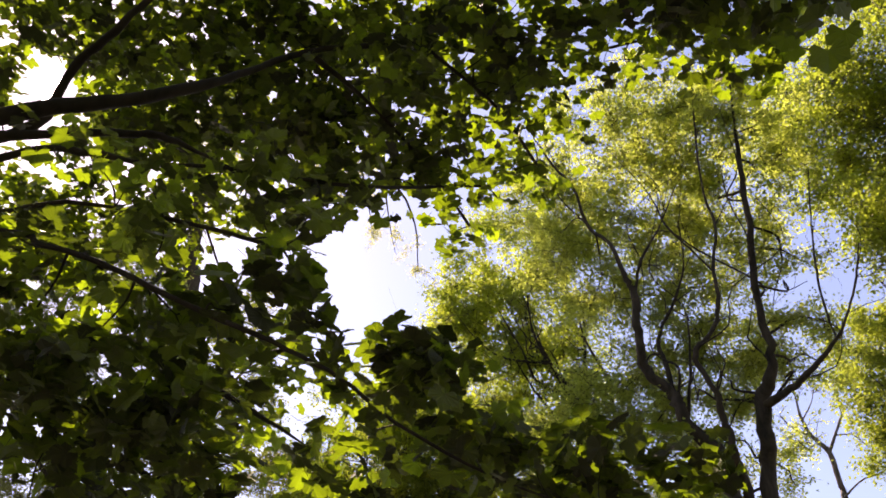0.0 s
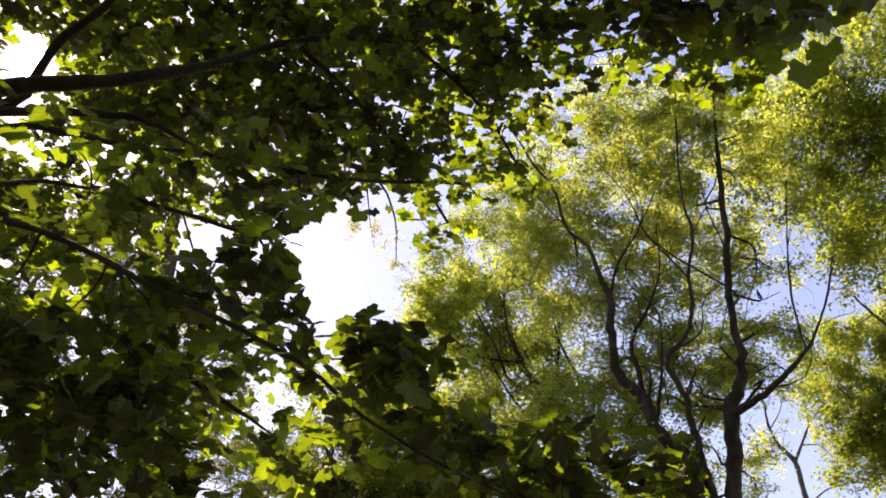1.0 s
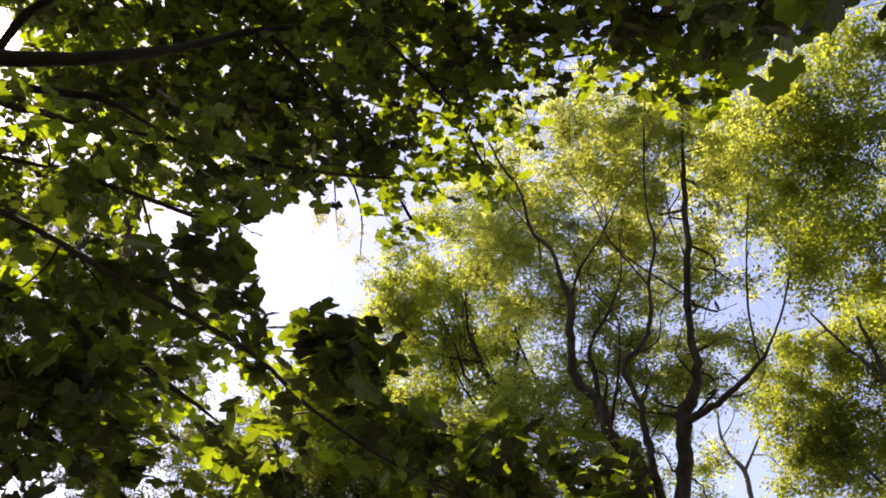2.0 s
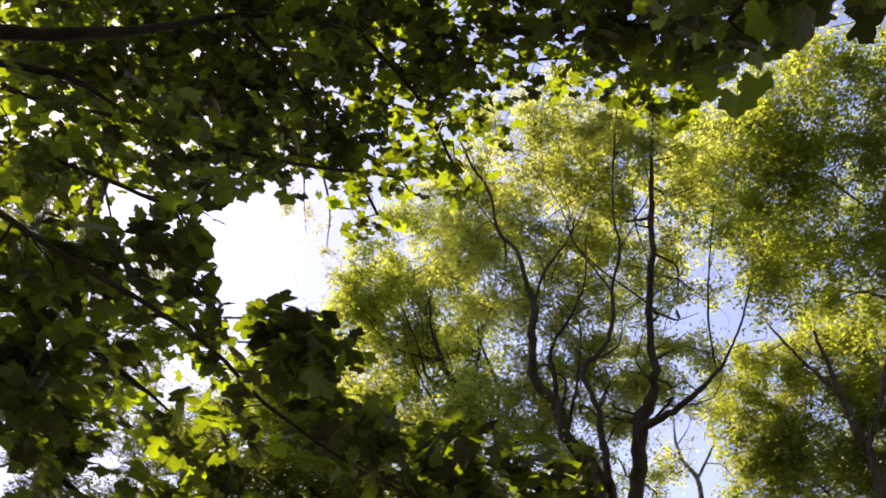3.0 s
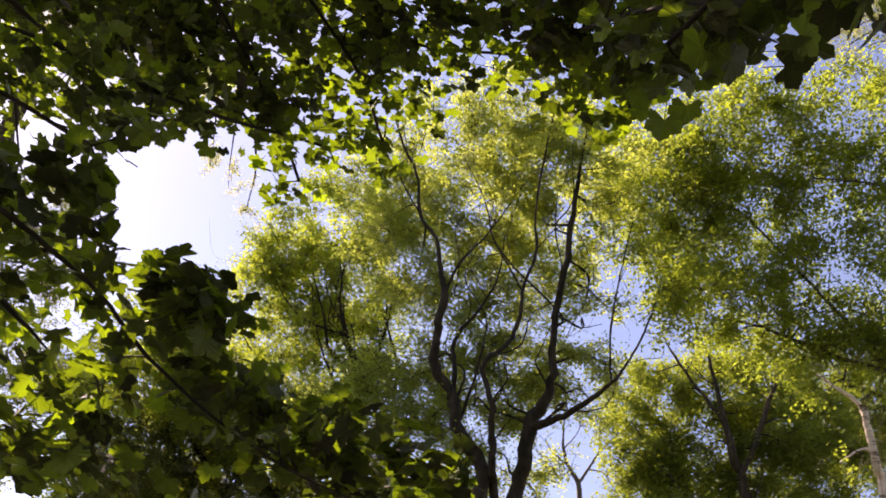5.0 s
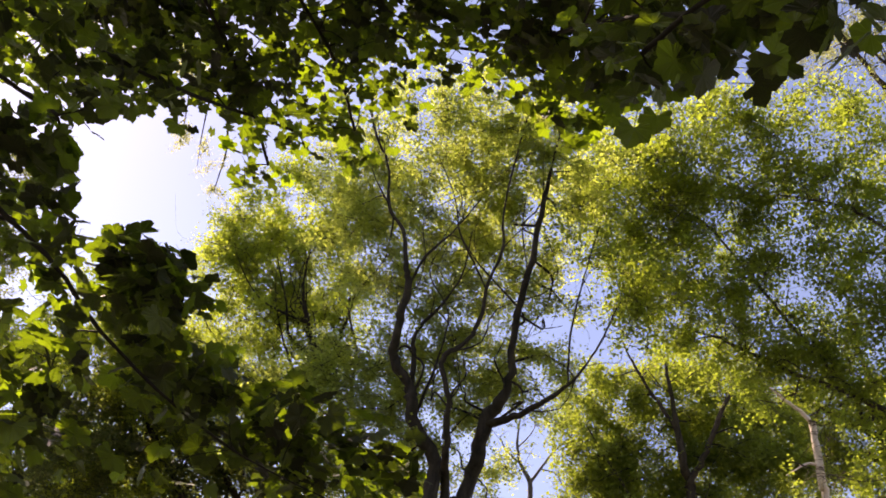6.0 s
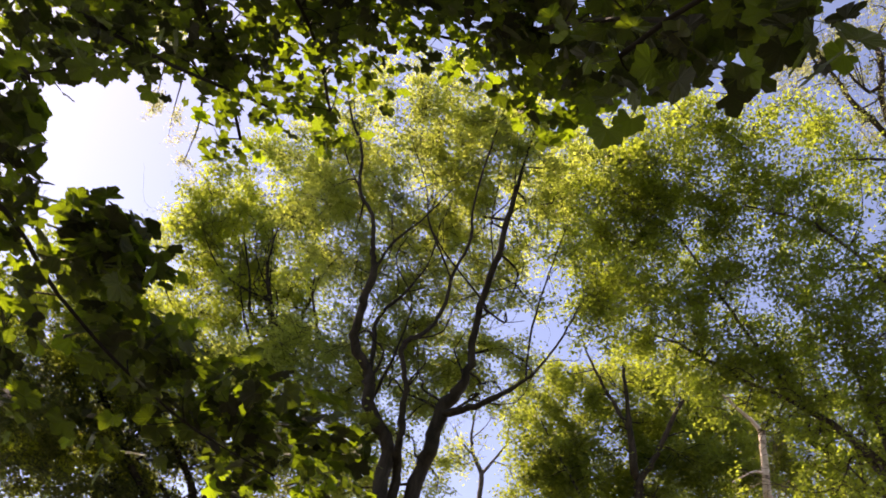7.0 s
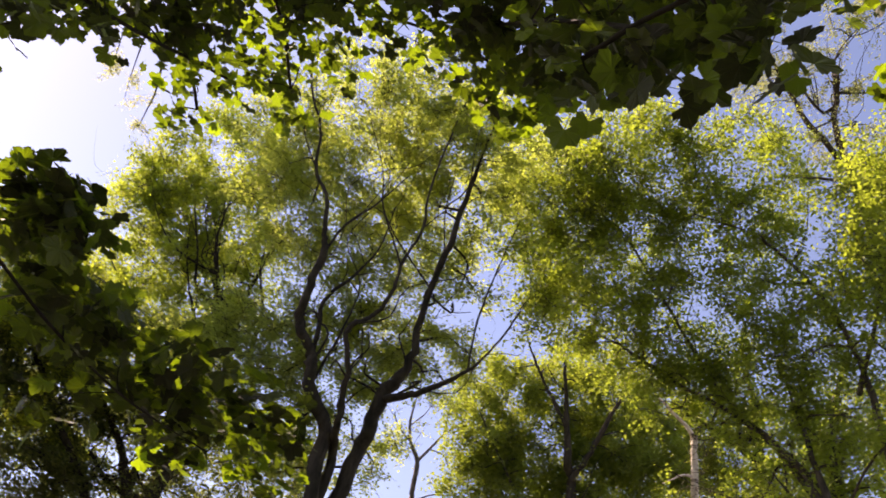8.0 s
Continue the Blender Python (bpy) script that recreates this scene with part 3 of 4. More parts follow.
ROUND_CROWN = [
    (12.62, 20.8, 15.51, 1.48, 1.69, 2.07),
    (14.02, 19.93, 16.24, 1.71, 1.71, 1.95),
    (13.07, 21.58, 13.79, 1.27, 1.48, 2.07),
    (14.5, 20.59, 13.9, 1.9, 1.48, 2.18),
    (15.75, 19.14, 15.94, 1.51, 1.94, 1.84),
    (16.19, 19.71, 14.17, 1.93, 1.28, 2.18),
    (17.46, 18.58, 15.51, 1.31, 1.75, 1.84),
]

round_tree = small_leaved_tree("round-crowned green tree with a forked dark trunk", [ROUND_STEM_0, ROUND_STEM_1, ROUND_STEM_2, ROUND_STEM_3], 1, (14.91, 19.27), ROUND_CROWN, SHADE_DARK_LEAF, 14, size=0.095, spacing=0.5, per=230, loose=0.5)

TALL_STEM_0 = [
    (17.21, 10.17, 15, 0.15),
    (14.66, 9.45, 18.17, 0.11),
    (12.83, 9.06, 19.81, 0.08),
    (12.27, 8.58, 20.42, 0.07),
    (11.83, 8.45, 20.76, 0.05),
    (11.25, 8.8, 20.95, 0.03),
]

TALL_STEM_1 = [
    (12.51, 8.79, 20.17, 0.05),
    (12.31, 9.12, 20.14, 0.04),
    (11.34, 9.19, 20.71, 0.02),
]

TALL_STEM_2 = [
    (13.58, 9.27, 19.16, 0.06),
    (12.53, 9.44, 19.83, 0.07),
    (11.68, 9.45, 20.37, 0.05),
    (10.64, 9.32, 21.05, 0.03),
]

TALL_STEM_3 = [
    (12.3, 8.64, 20.38, 0.04),
    (12.77, 8.05, 20.33, 0.02),
]

TALL_CROWN = [
    (11.16, 9.55, 20.64, 1.07, 1.07, 1),
    (11.92, 8.51, 20.68, 0.91, 1.07, 0.45),
    (10.46, 8.53, 21.5, 1.52, 0.61, 0.9),
    (11.44, 7.24, 21.48, 0.91, 0.61, 1),
    (12.7, 9.57, 19.65, 0.91, 0.76, 0.8),
    (9.35, 10.18, 21.27, 0.91, 0.76, 0.9),
    (13.62, 8.38, 19.58, 0.91, 0.76, 0.6),
]

small_leaved_tree("tall thin-leaved tree with bent bare twigs against the sky", [TALL_STEM_0, TALL_STEM_1, TALL_STEM_2, TALL_STEM_3], 1, (17.21, 10.17), TALL_CROWN, THIN_LEAF, 15, size=0.06, spacing=0.45, loose=0.4, density=0.9)

BEYOND_STEM_0 = [
    (-8.16, 20.39, 8.42, 0.12),
    (-8.3, 20.01, 9.33, 0.09),
    (-8.31, 19.77, 9.92, 0.07),
    (-8.33, 19.44, 10.63, 0.04),
]

BEYOND_STEM_1 = [
    (-8.28, 20.06, 9.22, 0.07),
    (-8.84, 19.64, 9.66, 0.04),
    (-9.23, 19.36, 9.9, 0.02),
]

BEYOND_STEM_2 = [
    (-8.27, 19.97, 9.46, 0.06),
    (-7.85, 19.9, 10.04, 0.04),
    (-7.46, 19.86, 10.49, 0.02),
]

BEYOND_STEM_3 = [
    (-5.15, 20.19, 8.67, 0.11),
    (-5.42, 19.54, 10.14, 0.08),
    (-6.06, 18.61, 11.64, 0.06),
    (-6.63, 17.69, 12.87, 0.03),
]

BEYOND_STEM_4 = [
    (-5.51, 19.31, 10.59, 0.06),
    (-4.77, 19.02, 11.57, 0.04),
    (-4.22, 18.77, 12.26, 0.02),
]

BEYOND_CROWN = [
    (-6.6, 17.84, 12.65, 1.12, 1.12, 1.95),
    (-5.52, 17.94, 11.02, 1.2, 0.93, 1.65),
    (-4.21, 18.15, 11.3, 0.93, 0.93, 1.65),
    (-9.15, 20.67, 9.66, 1.37, 0.76, 1.44),
    (-7.76, 21.05, 10.13, 1.37, 0.76, 1.68),
    (-5.36, 19.7, 9.8, 1.54, 1.12, 2.1),
    (-3.47, 19, 9.83, 1.07, 1.07, 1.65),
    (-8.42, 19.19, 11.08, 1.75, 1.02, 1.2),
    (-2.17, 18.38, 9.18, 1.14, 0.76, 1.8),
    (-9.25, 18.44, 11.76, 1.75, 1.17, 1.95),
    (-8.23, 18.61, 14.33, 1.83, 1.07, 1.8),
    (-4.74, 18.15, 13.09, 1.12, 0.84, 1.8),
    (-9.9, 18.16, 13.78, 1.52, 0.91, 1.5),
    (-4.43, 19.43, 8.2, 1.2, 0.8, 1.8),
    (-3.15, 18.68, 8, 1.14, 0.76, 1.6),
    (-5.58, 19.41, 10.31, 1.12, 0.84, 1.4),
]

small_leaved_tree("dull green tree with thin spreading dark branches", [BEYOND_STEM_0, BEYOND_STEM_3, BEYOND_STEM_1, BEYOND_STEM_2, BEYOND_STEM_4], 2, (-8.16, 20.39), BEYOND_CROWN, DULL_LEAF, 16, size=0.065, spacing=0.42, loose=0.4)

HANG_STEM_0 = [
    (-8.98, 34.67, 14.29, 0.48),
    (-9.71, 32.72, 18.31, 0.41),
    (-10.23, 29.61, 23.11, 0.31),
    (-9.78, 26.7, 26.81, 0.19),
    (-7.78, 24.89, 29.23, 0.1),
]

HANG_STEM_1 = [
    (-3.78, 27.86, 27.17, 0.07),
    (-2.28, 28.33, 26.83, 0.06),
    (-1.28, 29.39, 25.65, 0.04),
    (-0.96, 30.57, 24.16, 0.02),
]

HANG_STEM_2 = [
    (-2.78, 28.18, 26.95, 0.05),
    (-2.35, 29.42, 25.53, 0.02),
    (-1.99, 30.16, 24.63, 0.01),
]

HANG_STEM_3 = [
    (-3.78, 27.86, 27.17, 0.05),
    (-3.23, 29.12, 25.79, 0.02),
    (-3.02, 29.73, 25.07, 0.01),
]

HANG_STEM_4 = [
    (-10.49, 27.84, 25.23, 0.17),
    (-8.51, 26.51, 27.46, 0.13),
    (-5.79, 26.67, 28.04, 0.11),
    (-3.78, 27.86, 27.17, 0.07),
]

HANG_CROWN = [
    (-1.13, 29.84, 25.1, 0.14, 0.48, 3),
    (-1.03, 30.4, 24.38, 0.14, 0.39, 3),
    (-2.15, 29.65, 25.27, 0.17, 0.58, 3),
    (-0.38, 31.11, 23.42, 0.43, 0.43, 0.3),
    (-4.72, 27.85, 27.02, 1.93, 1.45, 1.5),
    (-9.35, 26.75, 26.92, 2.17, 2.17, 1.5),
    (-2.86, 29.51, 25.37, 0.19, 0.48, 3),
    (-1.54, 30, 24.87, 0.12, 0.48, 2),
]

small_leaved_tree("far tall tree with thin drooping yellowish twigs", [HANG_STEM_0, HANG_STEM_1, HANG_STEM_2, HANG_STEM_3, HANG_STEM_4], 1, (-9.71, 32.72), HANG_CROWN, DRY_LEAF, 17, size=0.08, spacing=0.5, per=120, loose=0.32, sag=-0.1, droop=1.2, even=0.45, branches=0)

THICKET_STEM_0 = [
    (3.32, 16, 6.24, 0.14),
    (2.93, 15.94, 6.68, 0.12),
    (2.51, 16.03, 7.26, 0.07),
    (1.73, 16.25, 8.08, 0.05),
    (1.18, 16.52, 8.6, 0.03),
]

THICKET_STEM_1 = [
    (2.56, 15.75, 5.73, 0.09),
    (1.43, 15.99, 7.12, 0.06),
    (0.33, 16.08, 8.16, 0.05),
    (-0.36, 16.24, 8.8, 0.03),
]

THICKET_STEM_2 = [
    (2.9, 15.92, 6.77, 0.08),
    (2.8, 15.84, 7.37, 0.05),
    (2.75, 15.9, 8.06, 0.04),
    (2.57, 15.98, 8.98, 0.02),
]

THICKET_STEM_3 = [
    (2.96, 15.96, 6.59, 0.05),
    (2.46, 16, 6.73, 0.04),
    (2.05, 16.16, 7.06, 0.03),
]

THICKET_CROWN = [
    (1.09, 16.8, 7.9, 1.37, 1.03, 2),
    (2.92, 16.68, 7.66, 1.26, 0.91, 1.6),
    (4.13, 15.86, 7.72, 1.11, 0.78, 1.8),
    (1.49, 16.26, 6.24, 0.97, 0.65, 2.4),
    (5.15, 15.44, 8.03, 1, 0.67, 1.6),
    (2.54, 16.12, 9.15, 1.14, 0.91, 1.4),
    (0.23, 16.38, 8.99, 1.26, 0.91, 1.6),
    (-0.47, 16.15, 6.77, 1.08, 1.62, 1.8),
    (2.85, 16.06, 6.34, 1.73, 0.54, 1.8),
]

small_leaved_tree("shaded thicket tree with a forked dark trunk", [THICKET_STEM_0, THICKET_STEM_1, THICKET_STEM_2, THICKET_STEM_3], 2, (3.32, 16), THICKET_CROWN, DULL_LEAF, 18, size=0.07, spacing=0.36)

BACK_STEM_0 = [
    (22.76, 19.11, 16.07, 0.27),
    (21.93, 18.64, 17.85, 0.21),
    (21.02, 18.21, 19.46, 0.13),
    (20.14, 17.92, 20.72, 0.05),
]

BACK_STEM_1 = [
    (24.05, 17.26, 16.32, 0.25),
    (23.06, 16.73, 18.37, 0.19),
    (22.37, 15.99, 19.96, 0.1),
    (21.87, 15.18, 21.2, 0.04),
]

BACK_STEM_2 = [
    (21.93, 18.64, 17.85, 0.13),
    (20.48, 19.53, 18.66, 0.09),
    (19.28, 20.31, 19.15, 0.05),
]

BACK_STEM_3 = [
    (22.22, 18.84, 17.2, 0.13),
    (21.39, 19.48, 17.57, 0.09),
    (20.84, 20.44, 17.09, 0.06),
    (20.37, 21.25, 16.61, 0.03),
]

BACK_STEM_4 = [
    (23.06, 16.73, 18.37, 0.1),
    (22.1, 17.1, 19.27, 0.07),
    (21.38, 17.02, 20.19, 0.04),
]

BACK_CROWN = [
    (19.83, 20.9, 17.79, 1.47, 1.67, 1.6),
    (20.84, 19.1, 18.72, 1.67, 1.67, 1.6),
    (22.28, 17.68, 18.44, 1.67, 1.67, 1.6),
    (23.13, 15.92, 19.04, 1.67, 1.88, 1.6),
    (21.18, 20.44, 16.62, 1.88, 1.26, 1.8),
    (22.7, 18.63, 16.76, 1.88, 1.26, 1.8),
    (23.9, 16.73, 17.15, 1.88, 1.26, 1.8),
    (18.97, 20.33, 19.45, 1.05, 1.05, 1),
    (24.24, 14.49, 18.81, 1.26, 2.51, 1.6),
    (19.76, 18.57, 20.49, 1.47, 1.05, 0.8),
    (17.56, 19.8, 17.84, 1.57, 1.38, 1.6),
    (15.57, 19.42, 18.43, 1.33, 0.95, 1.2),
]

# the shade on this crown is put into its leaf colour
small_leaved_tree("green tree further back, its leaves coloured dark for shade", [BACK_STEM_0, BACK_STEM_1, BACK_STEM_2, BACK_STEM_3, BACK_STEM_4], 2, (22.76, 19.11), BACK_CROWN, SHADE_DARK_LEAF, 19, size=0.1, spacing=0.55, per=160, loose=0.55)

# ---- unseen tree copies added behind, to keep light off the near leaves
for source, x, y, turn in ((round_tree, 4.0, -10.0, 40), (round_tree, -9.0, -5.0, 200)):
    copy_thing(source, pose(x, y, 0, 0, 0, turn))

# ---- leafless trees
DEAD_STEM_0 = [
    (15.28, 29.73, 14.97, 0.12),
    (15.08, 29.45, 15.79, 0.1),
    (14.72, 29.1, 16.85, 0.1),
    (14.22, 29.06, 17.38, 0.07),
    (13.85, 28.92, 17.96, 0.06),
    (13.6, 28.61, 18.7, 0.03),
    (13.41, 28.2, 19.52, 0.02),
]

DEAD_STEM_1 = [
    (14.72, 29.1, 16.85, 0.07),
    (14.88, 28.72, 17.4, 0.05),
    (15.06, 28.29, 18, 0.04),
    (15.37, 27.78, 18.57, 0.02),
    (15.52, 27.49, 18.9, 0.02),
]

DEAD_STEM_2 = [
    (14.15, 29.06, 17.44, 0.04),
    (13.5, 29.17, 17.81, 0.03),
    (13.12, 29.12, 18.21, 0.02),
]

DEAD_STEM_3 = [
    (15.06, 28.29, 18, 0.03),
    (14.86, 28.01, 18.64, 0.02),
    (14.65, 27.67, 19.37, 0.02),
]

DEAD_STEM_4 = [
    (13.85, 28.92, 17.96, 0.03),
    (14.09, 28.51, 18.47, 0.02),
    (14.16, 28.22, 18.9, 0.01),
]

DEAD_STEM_5 = [
    (14.88, 28.72, 17.4, 0.03),
    (15.42, 28.47, 17.34, 0.02),
    (15.84, 28.46, 16.94, 0.02),
]

DEAD_STEM_6 = [
    (15.2, 29.56, 15.42, 0.04),
    (15.69, 29.07, 15.9, 0.03),
    (16.17, 28.74, 16.03, 0.02),
]

SNAG_STEM_0 = [
    (15.91, 15.45, 12.11, 0.1),
    (15.65, 15.28, 12.73, 0.1),
    (15.38, 15.13, 13.52, 0.09),
    (15.13, 15, 14.19, 0.08),
]

SNAG_STEM_1 = [
    (15.17, 15.01, 14.12, 0.06),
    (14.81, 15.03, 14.34, 0.05),
    (14.4, 15.11, 14.51, 0.04),
    (14, 15.16, 14.7, 0.03),
    (13.69, 15.26, 14.72, 0.01),
]

SNAG_STEM_2 = [
    (15.52, 15.22, 13.21, 0.04),
    (15.2, 15.28, 13.13, 0.03),
    (15, 15.45, 12.95, 0.02),
    (14.81, 15.6, 12.77, 0.01),
]


def bare_tree(name, label, stems, base, bark, seed, twigs):
    rng = np.random.default_rng(seed)
    tree = thing(name, label, "tree", (*base, 0))
    for i, s in enumerate(rooted(stems, 1, base)):
        me, line = limb_mesh("limb", s, rng, 10, 0.1)
        put("trunk" if i == 0 else "limb", me, bark, tree)
        verts, faces = [], []
        for _ in range(twigs):
            a = line[rng.integers(len(line) // 2, len(line)), :3]
            way = rng.normal(0, 1, 3) + (0, 0, 0.8)
            b = a + way / np.linalg.norm(way) * rng.uniform(0.4, 1.1)
            m = (a + b) / 2 + rng.normal(0, 0.08, 3)
            tube(np.array([(*a, 0.014), (*m, 0.01), (*b, 0.004)]), 4, verts, faces)
        if twigs:
            put("twig_growth", mesh_of("twig_growth", verts, faces), bark, tree, kind="stuff")
    return tree


bare_tree("dead_tree", "bare leafless dead tree with forked grey branches", [DEAD_STEM_0, DEAD_STEM_1, DEAD_STEM_2, DEAD_STEM_3, DEAD_STEM_4, DEAD_STEM_5, DEAD_STEM_6], (15.28, 29.73), GREY_BARK, 21, 4)
bare_tree("birch_snag", "broken white birch trunk with a pale bent branch", [SNAG_STEM_0, SNAG_STEM_1, SNAG_STEM_2], (15.91, 15.45), BIRCH_BARK, 22, 0)

# ---- sycamores close by
SYC_TRUNK = [
    (-3.66, 3.43, -0.1, 0.24),
    (-3.61, 3.43, 1.2, 0.2),
    (-3.49, 3.53, 3.2, 0.17),
    (-3.41, 3.53, 4.3, 0.14),
    (-3.31, 3.63, 5.9, 0.1),
    (-3.36, 3.73, 7.5, 0.05),
]

SYC_LIMB_0 = [
    (-3.46, 3.53, 4.3, 0.08),
    (-2.68, 3.32, 4.58, 0.055),
    (-2.03, 3.26, 4.79, 0.042),
    (-1.56, 3.37, 5.1, 0.034),
    (-1.32, 3.6, 5.54, 0.024),
    (-1.06, 3.97, 6.24, 0.02),
    (-0.25, 4.17, 6.71, 0.02),
    (0.5, 3.94, 6.36, 0.01),
    (1.16, 3.52, 6.19, 0.01),
    (1.71, 3.19, 5.87, 0.01),
]

SYC_LIMB_1 = [
    (-3.46, 3.53, 4, 0.06),
    (-2.51, 3.26, 4.44, 0.04),
    (-1.95, 3.22, 4.58, 0.02),
    (-1.76, 3.26, 4.65, 0.02),
    (-1.5, 3.32, 4.73, 0.02),
    (-1.29, 3.41, 4.72, 0.01),
    (-1.06, 3.44, 4.63, 0.01),
    (-0.66, 3.52, 4.49, 0),
]

SYC_LIMB_2 = [
    (-3.46, 3.53, 3.8, 0.05),
    (-2.16, 3.24, 4.4, 0.02),
    (-1.75, 3.17, 4.43, 0.02),
    (-1.48, 3.26, 4.48, 0.01),
    (-1.12, 3.33, 4.57, 0.01),
    (-0.47, 3.58, 4.76, 0.01),
    (0.24, 4.43, 5.63, 0.01),
]

SYC_LIMB_3 = [
    (-3.46, 3.53, 4.6, 0.07),
    (-2.57, 3.4, 4.58, 0.035),
    (-2.21, 3.43, 4.82, 0.03),
    (-2.05, 3.26, 5.1, 0.025),
    (-1.87, 3.15, 5.29, 0.022),
    (-1.67, 3.06, 5.59, 0.02),
    (-1.32, 2.98, 5.9, 0.02),
]

SYC_LIMB_4 = [
    (-3.46, 3.53, 4.2, 0.05),
    (-2.17, 3.24, 4.04, 0.02),
    (-1.72, 3.17, 4.12, 0.01),
    (-1.17, 3.18, 4.08, 0.01),
    (-0.69, 3.07, 3.91, 0.01),
]

SYC_LIMB_5 = [
    (-0.83, 3.35, 5.49, 0.02),
    (-0.49, 3.56, 5.36, 0.01),
    (-0.13, 4.02, 5.35, 0.01),
    (0.16, 4.62, 5.43, 0.01),
]

SYC_LIMB_6 = [
    (-0.2, 3.44, 5.76, 0.01),
    (0.25, 3.93, 5.86, 0.01),
    (0.59, 4.51, 5.96, 0.01),
]

SYC_LEFT = [
    (-2.89, 3.99, 6.23, 0.64, 0.51, 1.41),
    (-1.77, 2.93, 4.03, 0.32, 0.24, 1.73),
    (-2.39, 4.34, 6.76, 0.64, 0.5, 1.41),
    (-2.14, 4.45, 5.83, 0.54, 0.37, 1.79),
    (-1.34, 3.11, 4.08, 0.35, 0.21, 2.53),
    (-1.73, 4.41, 6.96, 0.59, 0.5, 2.03),
    (-1.5, 4.45, 6.1, 0.54, 0.45, 2.5),
    (-1.04, 3.32, 4.45, 0.34, 0.23, 2.18),
    (-1.87, 3.33, 3.99, 0.31, 0.17, 1.4),
    (-2.28, 3.26, 3.91, 0.35, 0.35, 1.72),
    (-1.47, 2.83, 3.66, 0.31, 0.11, 2.03),
]

SYC_MIDDLE = [
    (-0.66, 3.18, 3.76, 0.16, 0.21, 2.89),
    (-0.94, 4.33, 6.86, 0.57, 0.48, 2.04),
    (-0.8, 4.36, 6, 0.48, 0.44, 2.38),
    (-0.59, 3.59, 4.73, 0.27, 0.18, 2.21),
    (-0.6, 3.11, 4.04, 0.15, 0.11, 2.21),
    (-0.25, 3.89, 6.48, 0.48, 0.36, 2.04),
    (-0.2, 3.78, 5.59, 0.38, 0.35, 1.87),
    (-0.23, 4.07, 5.29, 0.31, 0.21, 1.87),
    (0.05, 4.67, 5.36, 0.17, 0.17, 1.53),
    (-1, 3.76, 4.05, 0.18, 0.12, 0.6),
    (-1.13, 3.37, 4.02, 0.25, 0.12, 1.1),
    (-0.82, 3.26, 4.11, 0.13, 0.08, 1.27),
]

SYC_FAR = [
    (0.14, 4.5, 5.57, 0.29, 0.14, 1.48),
    (0.37, 4.68, 6.1, 0.31, 0.23, 1.48),
    (0.37, 4.05, 6.01, 0.34, 0.3, 1.48),
    (0.3, 3.43, 5.89, 0.35, 0.28, 1.8),
    (0.7, 5.15, 6.29, 0.16, 0.16, 0.98),
    (0.73, 4.04, 5.98, 0.14, 0.11, 1.15),
    (0.73, 3.72, 6.25, 0.27, 0.21, 1.31),
    (0.63, 3.22, 6.01, 0.31, 0.13, 1.97),
    (1.05, 3.16, 5.98, 0.31, 0.12, 2.13),
    (1.28, 3.57, 6.25, 0.14, 0.13, 0.98),
    (1.43, 3.12, 5.9, 0.28, 0.13, 1.64),
]

SYC_TOP = [
    (1.57, 3.39, 5.78, 0.23, 0.14, 1.61),
    (1.66, 3.19, 5.76, 0.21, 0.13, 1.53),
    (1.63, 2.8, 5.41, 0.16, 0.12, 1.7),
    (1.68, 2.68, 5.47, 0.25, 0.11, 2.04),
    (0.19, 2.92, 6.02, 1.18, 0.24, 2.4),
    (-2.14, 3.77, 6.96, 1.53, 0.35, 2),
    (1.33, 2.6, 5.66, 0.63, 0.16, 2.4),
    (-2.58, 3.12, 4.53, 0.29, 0.79, 1.8),
]

# fill clumps, and hidden masses added to keep sun off canopy and overhead branch
SYC_FILL_SHADE = [
    (-0.92, 3.86, 3.92, 0.13, 0.10, 1.8),
    (-0.77, 3.97, 3.80, 0.10, 0.08, 1.8),
    (-0.89, 4.08, 3.53, 0.15, 0.11, 1.8),
    (-0.64, 4.14, 3.50, 0.12, 0.09, 1.8),
    (-1.21, 4.07, 3.37, 0.18, 0.13, 1.8),
    (-3.96, 6.77, 9.31, 0.42, 0.31, 1.3),
    (-3.87, 7.28, 8.88, 0.42, 0.31, 1.3),
    (-3.37, 7.00, 9.38, 0.42, 0.31, 1.3),
    (-3.28, 7.44, 9.01, 0.42, 0.31, 1.3),
    (-2.82, 7.21, 9.41, 0.42, 0.31, 1.3),
    (-4.13, 7.51, 8.49, 0.38, 0.29, 1.3),
    (0.1, 3.7, 7.2, 0.8, 0.25, 2.2),
    (-0.5, 4.0, 7.4, 0.65, 0.22, 2.2),
    (-1.08, 3.43, 3.57, 0.16, 0.11, 1.7),
    (-1.03, 3.58, 3.32, 0.17, 0.12, 1.7),
]

